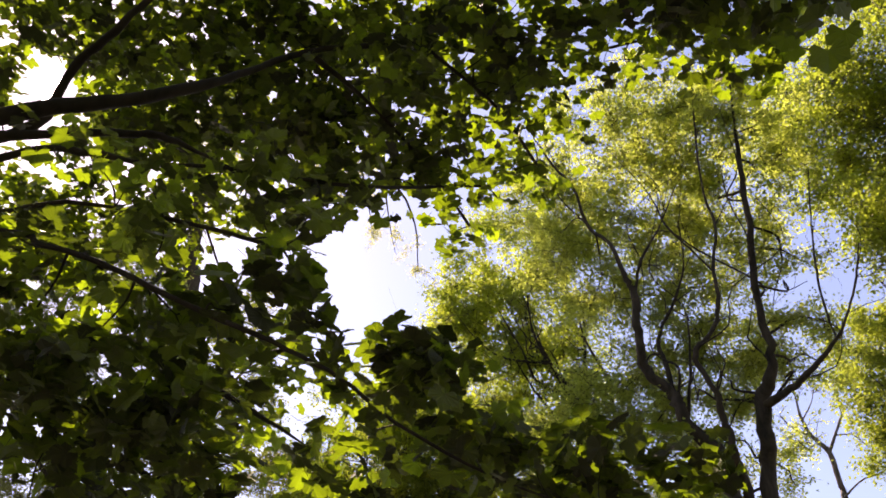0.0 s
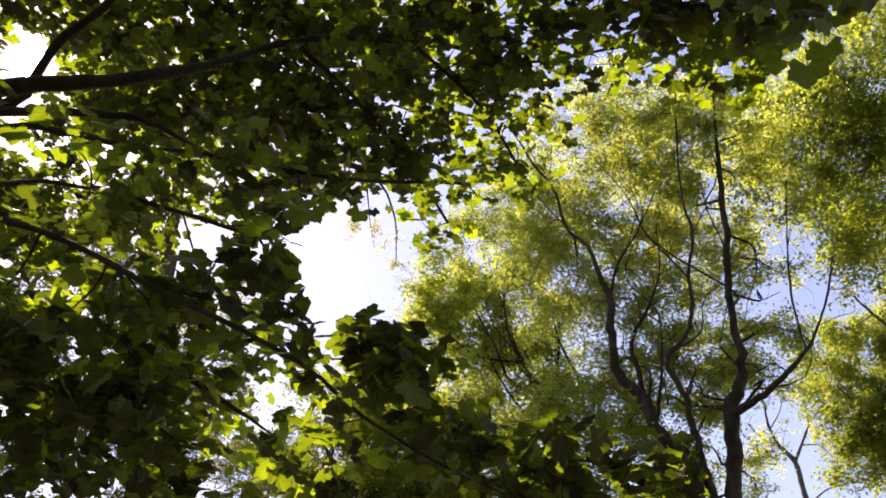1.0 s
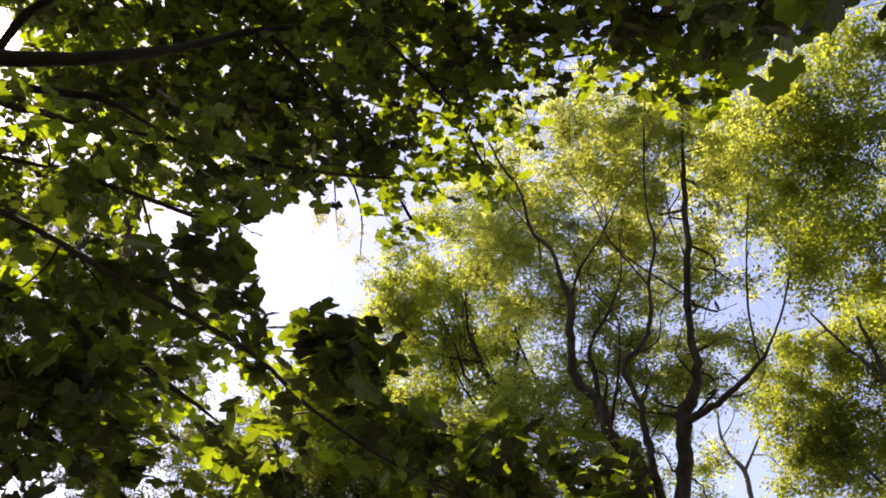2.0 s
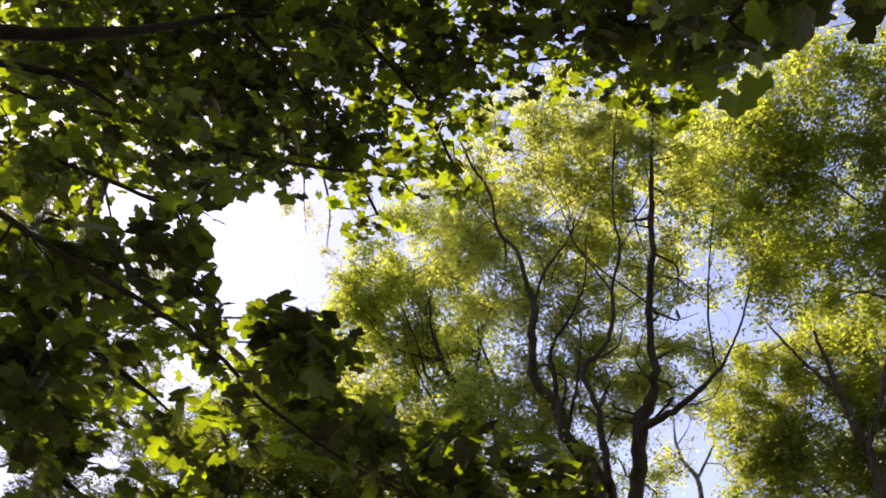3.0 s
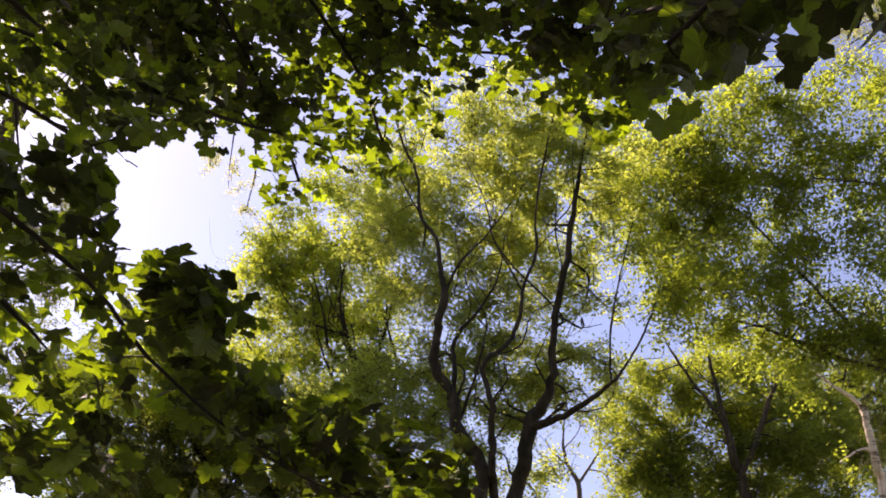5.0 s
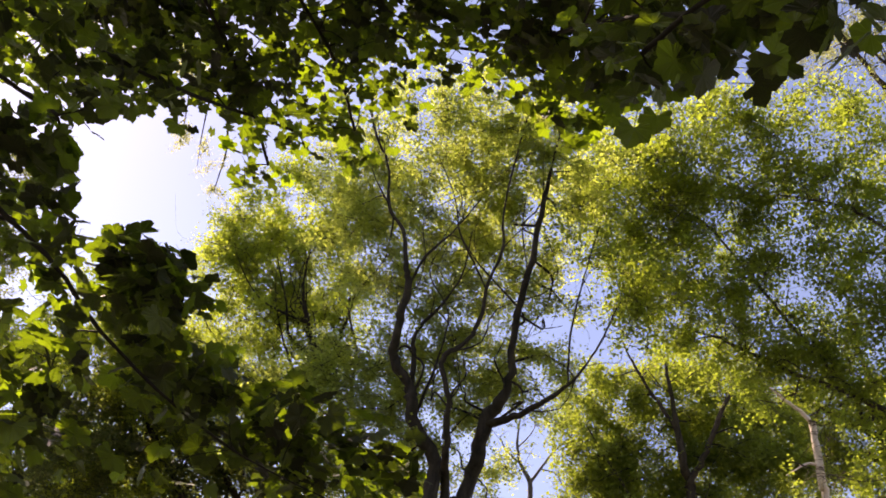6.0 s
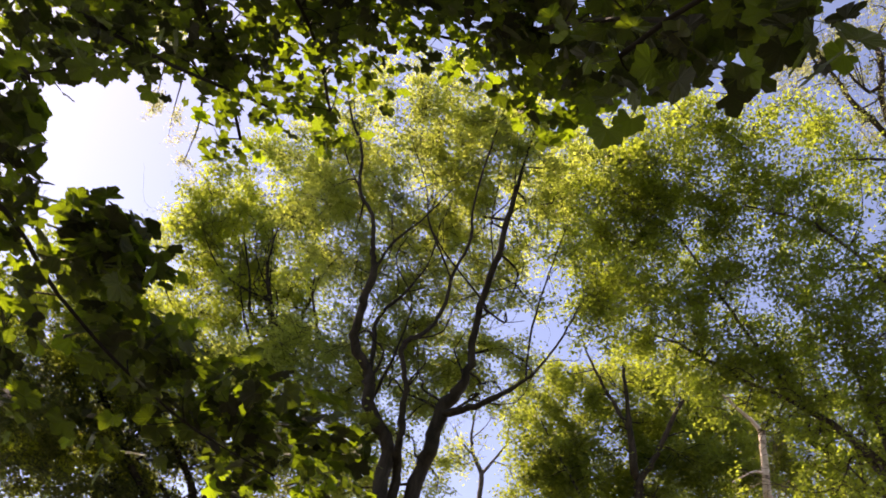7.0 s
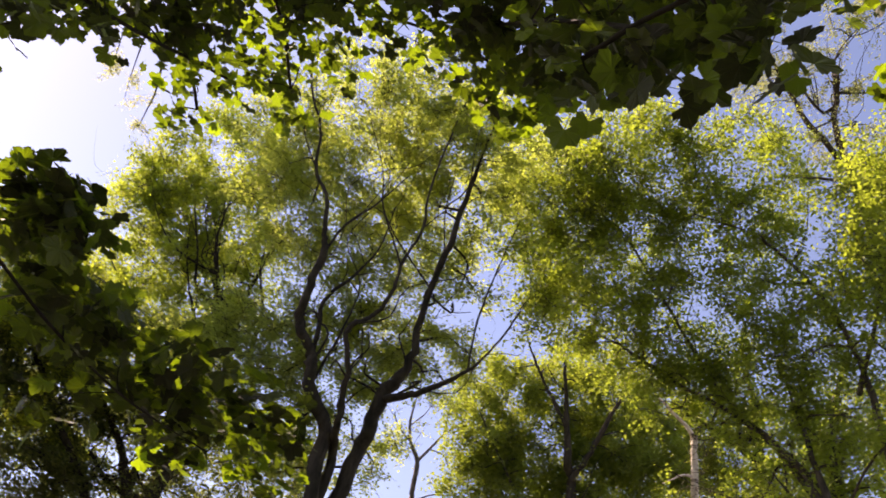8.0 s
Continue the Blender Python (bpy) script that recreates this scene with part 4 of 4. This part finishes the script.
# fill clumps, then hidden masses added between the sun and the young tree
SYC_FILL_SHADE_HIGH = [
    (-0.84, 3.56, 3.45, 0.13, 0.09, 1.7),
    (-0.87, 3.67, 3.20, 0.14, 0.10, 1.7),
    (-0.74, 3.49, 3.62, 0.12, 0.08, 1.7),
    (-1.25, 3.49, 3.36, 0.17, 0.12, 1.7),
    (-1.46, 3.37, 3.43, 0.17, 0.12, 1.7),
    (-1.62, 3.38, 3.25, 0.18, 0.13, 1.7),
    (-3.29, 6.00, 6.48, 0.59, 0.44, 1.6),
    (-2.80, 6.04, 6.72, 0.59, 0.44, 1.6),
    (-2.31, 6.19, 6.79, 0.53, 0.40, 1.6),
    (-1.89, 6.21, 6.93, 0.43, 0.32, 1.6),
    (-2.46, 6.45, 6.38, 0.37, 0.28, 1.2),
    (-3.03, 6.36, 6.17, 0.53, 0.40, 1.6),
    (-3.59, 6.09, 6.14, 0.53, 0.40, 1.6),
    (-2.68, 5.72, 7.13, 0.48, 0.36, 1.4),
    (-1.98, 5.85, 7.29, 0.48, 0.36, 1.4),
]

SUN_FLECKS = [
    (-0.32, 2.24, 2.83, -3.98, 7.67, 8.72, 0.15),
    (-0.30, 2.25, 2.68, -3.95, 7.69, 8.58, 0.15),
    (-0.21, 2.26, 2.69, -3.87, 7.69, 8.58, 0.15),
    (-0.29, 2.26, 2.54, -3.94, 7.69, 8.43, 0.15),
    (-0.29, 2.29, 2.96, -3.95, 7.72, 8.85, 0.15),
    (-1.10, 2.38, 3.23, -4.75, 7.81, 9.12, 0.15),
    (-1.36, 2.29, 3.35, -5.01, 7.73, 9.24, 0.15),
    (-1.16, 2.48, 3.60, -4.82, 7.91, 9.49, 0.1),
]

SYC_GAPS = [
    (-2.90, 4.43, 6.17, -6.2, 9.5, 11.4, 0.24),
    (-1.24, 1.9, 3.56, -3.72, 5.69, 7.49, 0.16),
    (-0.12, 1.62, 2.77, -0.3, 4.05, 4.52, 0.29),
    (-0.27, 4.04, 4.53, -0.49, 7.27, 6.88, 0.37),
    (-0.2, 1.61, 2.77, -0.49, 4.02, 4.54, 0.19),
    (-0.22, 1.66, 2.7, -0.54, 4.14, 4.35, 0.12),
    (-0.34, 2.37, 2.83, -2.73, 5.94, 6.7, 0.15),
    (-0.26, 2.33, 2.93, -2.65, 5.9, 6.79, 0.13),
    (-0.23, 2.43, 2.72, -2.62, 6, 6.59, 0.13),
    (-0.28, 2.37, 2.82, -2.67, 5.94, 6.68, 0.12),
]

sycamore("sycamore tree with spreading limbs and dark lobed leaves overhead", SYC_TRUNK, [SYC_LIMB_0, SYC_LIMB_1, SYC_LIMB_2, SYC_LIMB_3, SYC_LIMB_4, SYC_LIMB_5, SYC_LIMB_6], SYC_LEFT + SYC_MIDDLE + SYC_FAR + SYC_TOP + SYC_FILL_SHADE + SYC_FILL_SHADE_HIGH, 31, (-0.34, 3.7, 5.24), gaps=SYC_GAPS + SUN_FLECKS)

YOUNG_TRUNK = [
    (-3.4, 1.3, -0.1, 0.1),
    (-3.3, 1.35, 1.5, 0.09),
    (-3.15, 1.45, 2.6, 0.07),
    (-3.1, 1.5, 3.8, 0.05),
    (-3.05, 1.6, 5, 0.02),
]

YOUNG_LIMB_0 = [
    (-3.15, 1.45, 2.5, 0.026),
    (-1.44, 2.05, 3.09, 0.011),
    (-1.13, 2.05, 3.07, 0.009),
    (-0.94, 2.05, 3.02, 0.0085),
    (-0.67, 2.04, 2.91, 0.008),
    (-0.42, 2.02, 2.81, 0.007),
    (-0.23, 2.05, 2.74, 0.006),
    (-0.07, 2.11, 2.66, 0.005),
    (0.17, 2.28, 2.63, 0.004),
    (0.43, 2.46, 2.64, 0.003),
    (0.74, 2.69, 2.71, 0.002),
]

YOUNG_LIMB_1 = [
    (-3.2, 1.4, 2.1, 0.03),
    (-1.46, 2.44, 2.84, 0.01),
    (-1.11, 2.54, 2.75, 0.01),
    (-0.95, 2.62, 2.72, 0.01),
    (-0.73, 2.72, 2.63, 0.01),
    (-0.53, 2.8, 2.55, 0.01),
]

YOUNG_LIMB_2 = [
    (-3.12, 1.48, 3, 0.03),
    (-1.58, 2.48, 3.1, 0.01),
    (-1.26, 2.56, 3.05, 0.01),
    (-0.92, 2.68, 3.08, 0.01),
    (-0.59, 2.82, 3, 0.01),
    (-0.34, 2.71, 2.83, 0),
]

YOUNG_LIMB_3 = [
    (-0.47, 2.3, 2.94, 0.01),
    (-0.34, 2.2, 2.94, 0),
    (-0.2, 2.11, 2.92, 0),
    (-0.06, 2.11, 2.94, 0),
]

YOUNG_LIMB_4 = [
    (-0.26, 2.32, 2.85, 0),
    (-0.02, 2.3, 2.81, 0),
    (0.19, 2.5, 2.85, 0),
    (0.39, 2.68, 2.89, 0),
    (0.69, 2.83, 2.93, 0),
    (0.92, 2.98, 2.96, 0),
]

YOUNG_LEFT = [
    (-1.28, 2.36, 3.16, 0.22, 0.14, 2.25),
    (-1.1, 2.24, 2.87, 0.21, 0.13, 3.8),
    (-0.86, 2.3, 2.94, 0.21, 0.13, 2.8),
    (-0.58, 2.17, 2.91, 0.13, 0.09, 2.8),
    (-1.05, 2.34, 2.73, 0.25, 0.12, 3.4),
    (-0.75, 2.34, 2.72, 0.19, 0.13, 3.4),
    (-0.5, 2.31, 2.69, 0.14, 0.12, 2.6),
    (-0.46, 2.18, 2.84, 0.06, 0.05, 0.8),
    (-0.39, 2.32, 2.58, 0.11, 0.09, 1.8),
    (-0.2, 2.29, 2.58, 0.1, 0.07, 1.6),
    (-0.29, 2.32, 2.75, 0.09, 0.07, 1.6),
    (-1.13, 2.78, 2.71, 0.3, 0.09, 1.8),
]

YOUNG_NEAR = [
    (-0.65, 2.44, 2.56, 0.19, 0.09, 2.4),
    (-0.47, 2.38, 3.19, 0.08, 0.08, 2.6),
    (-0.61, 2.48, 3.17, 0.11, 0.08, 1.8),
    (-0.44, 1.98, 3.06, 0.05, 0.06, 2.6),
    (-0.4, 2.05, 2.97, 0.05, 0.06, 2.8),
    (-0.28, 2.12, 2.89, 0.05, 0.03, 2),
    (-0.2, 2.13, 2.9, 0.06, 0.03, 1.8),
    (-0.1, 2.12, 2.87, 0.09, 0.05, 2.4),
    (0.01, 2.14, 2.85, 0.08, 0.04, 2.4),
    (-0.35, 2.01, 2.99, 0.03, 0.07, 2.4),
]

YOUNG_LOW = [
    (-0.09, 2.14, 2.9, 0.09, 0.05, 3.2),
    (-0.17, 2.17, 2.83, 0.08, 0.05, 1.5),
    (-0.01, 2.27, 2.87, 0.06, 0.06, 2.6),
    (0.14, 2.51, 2.84, 0.1, 0.04, 2),
    (0.1, 2.63, 2.81, 0.18, 0.09, 1.2),
    (0.36, 2.72, 2.82, 0.18, 0.06, 1.8),
    (0.65, 2.86, 2.89, 0.18, 0.05, 1.8),
    (0.91, 2.99, 2.93, 0.12, 0.04, 1.4),
    (0.6, 2.9, 2.82, 0.35, 0.07, 1.4),
    (0.12, 2.72, 2.6, 0.46, 0.09, 0.5),
    (-0.41, 2.81, 2.58, 0.38, 0.1, 0.4),
    (-1.01, 2.79, 2.51, 0.35, 0.12, 1.4),
    (-0.37, 2.38, 3.03, 0.06, 0.04, 2),
]

YOUNG_TIP = [
    (-0.11, 2.19, 3.00, 0.05, 0.04, 2.6),
    (-0.21, 2.21, 2.96, 0.05, 0.03, 2.4),
    (-0.03, 2.21, 2.97, 0.04, 0.04, 2.6),
    (0.01, 2.25, 2.90, 0.04, 0.04, 2.4),
    (-0.10, 2.24, 2.92, 0.07, 0.04, 1.6),
]

YOUNG_SUNLIT = [
    (-0.24, 2.12, 2.70, 0.1, 0.09, 3.2),
    (-0.22, 2.14, 2.55, 0.1, 0.09, 3.2),
    (-0.14, 2.14, 2.56, 0.1, 0.09, 3.2),
    (-0.21, 2.14, 2.41, 0.1, 0.09, 3.2),
    (-0.21, 2.17, 2.83, 0.1, 0.09, 3.2),
    (-1.02, 2.26, 3.10, 0.1, 0.09, 3.2),
    (-1.28, 2.18, 3.22, 0.1, 0.09, 3.2),
]

YOUNG_BELOW = [
    (0.08, 2.29, 2.72, 0.1, 0.05, 2.6),
    (0.33, 2.45, 2.8, 0.16, 0.05, 3.2),
    (0.54, 2.58, 2.82, 0.18, 0.06, 3),
    (0.81, 2.66, 2.84, 0.16, 0.06, 2.8),
    (-0.16, 2.26, 2.62, 0.1, 0.1, 0.8),
    (-0.05, 2.34, 2.43, 0.1, 0.11, 0.8),
    (-0.29, 2.27, 2.78, 0.06, 0.06, 0.8),
    (0.54, 2.67, 2.82, 0.17, 0.08, 1.6),
    (0.87, 2.81, 2.84, 0.18, 0.08, 1.8),
    (0.83, 2.64, 2.89, 0.15, 0.05, 2.4),
    (0.98, 2.65, 2.88, 0.05, 0.05, 1.6),
    (0.53, 2.55, 2.87, 0.17, 0.04, 2.2),
    (0.25, 2.41, 2.79, 0.12, 0.03, 2),
]

YOUNG_GAPS = [
    (-0.11, 1.19, 2.51, -0.36, 3.97, 4.62, 0.12),
    (-0.15, 1.22, 2.46, -0.49, 4.06, 4.47, 0.1),
    (-0.03, 1.23, 2.46, -0.1, 4.1, 4.47, 0.08),
    (-0.13, 1.23, 2.45, -0.43, 4.1, 4.43, 0.12),
    (0.04, 1.24, 2.45, 0.13, 4.13, 4.42, 0.09),
    (0.38, 1.25, 2.34, 1.53, 5, 4.55, 0.12),
    (0.31, 1.25, 2.37, 1.24, 5, 4.68, 0.11),
    (0.46, 1.24, 2.3, 1.82, 4.98, 4.41, 0.08),
    (0.55, 1.25, 2.22, 2.2, 5, 4.08, 0.1),
    (0.52, 1.22, 2.3, 2.06, 4.89, 4.39, 0.1),
    (0.18, 1.27, 2.38, 0.61, 4.23, 4.19, 0.08),
]

YOUNG_GAPS_SUN = [
    (-0.3, 2.31, 2.77, -2.73, 5.94, 6.7, 0.14),
    (-0.21, 2.28, 2.85, -2.65, 5.91, 6.78, 0.12),
    (-0.2, 2.38, 2.67, -2.62, 6, 6.59, 0.13),
    (-0.23, 2.31, 2.75, -2.67, 5.94, 6.68, 0.12),
]

sycamore("young sycamore with low drooping branches of lobed leaves", YOUNG_TRUNK, [YOUNG_LIMB_0, YOUNG_LIMB_1, YOUNG_LIMB_2, YOUNG_LIMB_3, YOUNG_LIMB_4], YOUNG_LEFT + YOUNG_NEAR + YOUNG_LOW + YOUNG_TIP + YOUNG_SUNLIT + YOUNG_BELOW, 32, (-0.18, 2.15, 2.86), size=0.075, spacing=0.17, per=16, gaps=YOUNG_GAPS + YOUNG_GAPS_SUN + SUN_FLECKS, scatter=0.06)

OVER_TRUNK = [
    (3.4, -1.9, -0.1, 0.2),
    (3.35, -1.85, 1.5, 0.17),
    (3.2, -1.7, 3.5, 0.14),
    (3.1, -1.5, 5.5, 0.1),
    (3, -1.3, 8, 0.04),
]

OVER_LIMB_0 = [
    (3.25, -1.75, 2.9, 0.05),
    (1.17, 0.59, 4.45, 0.04),
    (1.21, 0.84, 4.2, 0.01),
    (1.14, 1.14, 4.11, 0.01),
    (1.1, 1.43, 4.15, 0.01),
    (1.09, 1.66, 4.18, 0.01),
]

OVER_LIMB_1 = [
    (1.14, 1.14, 4.11, 0.01),
    (1.26, 1.13, 3.98, 0),
    (1.33, 1.1, 3.87, 0),
]

OVER_LIMB_2 = [
    (1.1, 1.43, 4.15, 0.01),
    (1.12, 2.02, 4.81, 0.01),
    (1.2, 2.81, 5.65, 0.01),
]

# unseen limbs, added to carry the shading leaves overhead
OVER_LIMB_3 = [
    (3.12, -1.5, 5, 0.06),
    (2.2, -1.3, 5.7, 0.04),
    (1, -1, 6.1, 0.03),
    (-0.4, -0.6, 6.2, 0.02),
    (-1.5, -0.4, 6.2, 0.01),
]

OVER_LIMB_4 = [
    (3.15, -1.6, 4.6, 0.05),
    (2.6, -2.4, 5.6, 0.04),
    (1.4, -2.8, 6.2, 0.02),
    (-1, -2.6, 6.3, 0.01),
]

OVER_LIMB_5 = [
    (3.12, -1.5, 5.2, 0.04),
    (2.8, -0.6, 5.7, 0.03),
    (2.6, 0.3, 5.9, 0.01),
]

# unseen leaves added above the branch, to shade it
OVER_SHADE_ABOVE = [
    (1.2, 1.2, 4.75, 0.5, 0.2, 2.4),
    (1.35, 1.6, 5.0, 0.5, 0.2, 2.4),
    (1.3, 2.2, 5.5, 0.45, 0.2, 2.2),
]

OVER_CROWN = [
    (1.29, 2.69, 5.7, 0.35, 0.22, 2.6),
    (1.2, 1.82, 4.57, 0.23, 0.18, 2.4),
    (1.2, 1.5, 4.12, 0.15, 0.12, 2.2),
    (1.21, 1.67, 4.19, 0.08, 0.08, 2),
    (1.27, 1.29, 4.22, 0.13, 0.08, 3.2),
    (1.34, 1.11, 3.94, 0.09, 0.07, 4.5),
    (1.13, 1.2, 4.25, 0.29, 0.1, 2.4),
    (0.98, 1.67, 4.72, 0.35, 0.14, 2.4),
    (1.29, 0.92, 4.2, 0.14, 0.09, 1.2),
    (1.85, 3.12, 5.91, 0.21, 0.14, 1.8),
]

# unseen leaf roof added to cut the light from overhead
OVER_SHADE_ROOF = [
    (-1.2, 0.2, 6.2, 1.1, 0.5, 1.7),
    (0.3, 0.3, 6.5, 1.1, 0.5, 1.7),
    (1.6, 0, 6.2, 1.1, 0.5, 1.7),
    (-0.5, -1.2, 6, 1.1, 0.5, 1.7),
    (1.2, -1.4, 6.4, 1.1, 0.5, 1.7),
    (2.8, -0.8, 6.1, 1.1, 0.5, 1.7),
    (2.6, -2.6, 6.2, 1.1, 0.5, 1.7),
    (0.6, -2.9, 6.5, 1.1, 0.5, 1.7),
    (-1.4, -2.6, 6.3, 1.1, 0.5, 1.7),
    (3.9, -2.2, 5.4, 1.1, 0.5, 1.7),
    (2.6, 0.6, 5.9, 1.1, 0.5, 1.7),
    (3.6, -3.6, 5.6, 1.1, 0.5, 1.7),
    (-2.6, -0.8, 6, 1.1, 0.5, 1.7),
    (0, 1.4, 6.4, 1, 0.4, 1.7),
    (1.4, 1.3, 6.5, 1, 0.4, 1.7),
    (2.4, 0.8, 6.3, 0.9, 0.4, 1.7),
]

sycamore("sycamore with a dark leafy branch reaching overhead", OVER_TRUNK, [OVER_LIMB_0, OVER_LIMB_1, OVER_LIMB_2, OVER_LIMB_3, OVER_LIMB_4, OVER_LIMB_5], OVER_CROWN + OVER_SHADE_ABOVE + OVER_SHADE_ROOF, 33, (1.24, 1.46, 4.22), size=0.112, spacing=0.22, per=9.5, scatter=0.07)
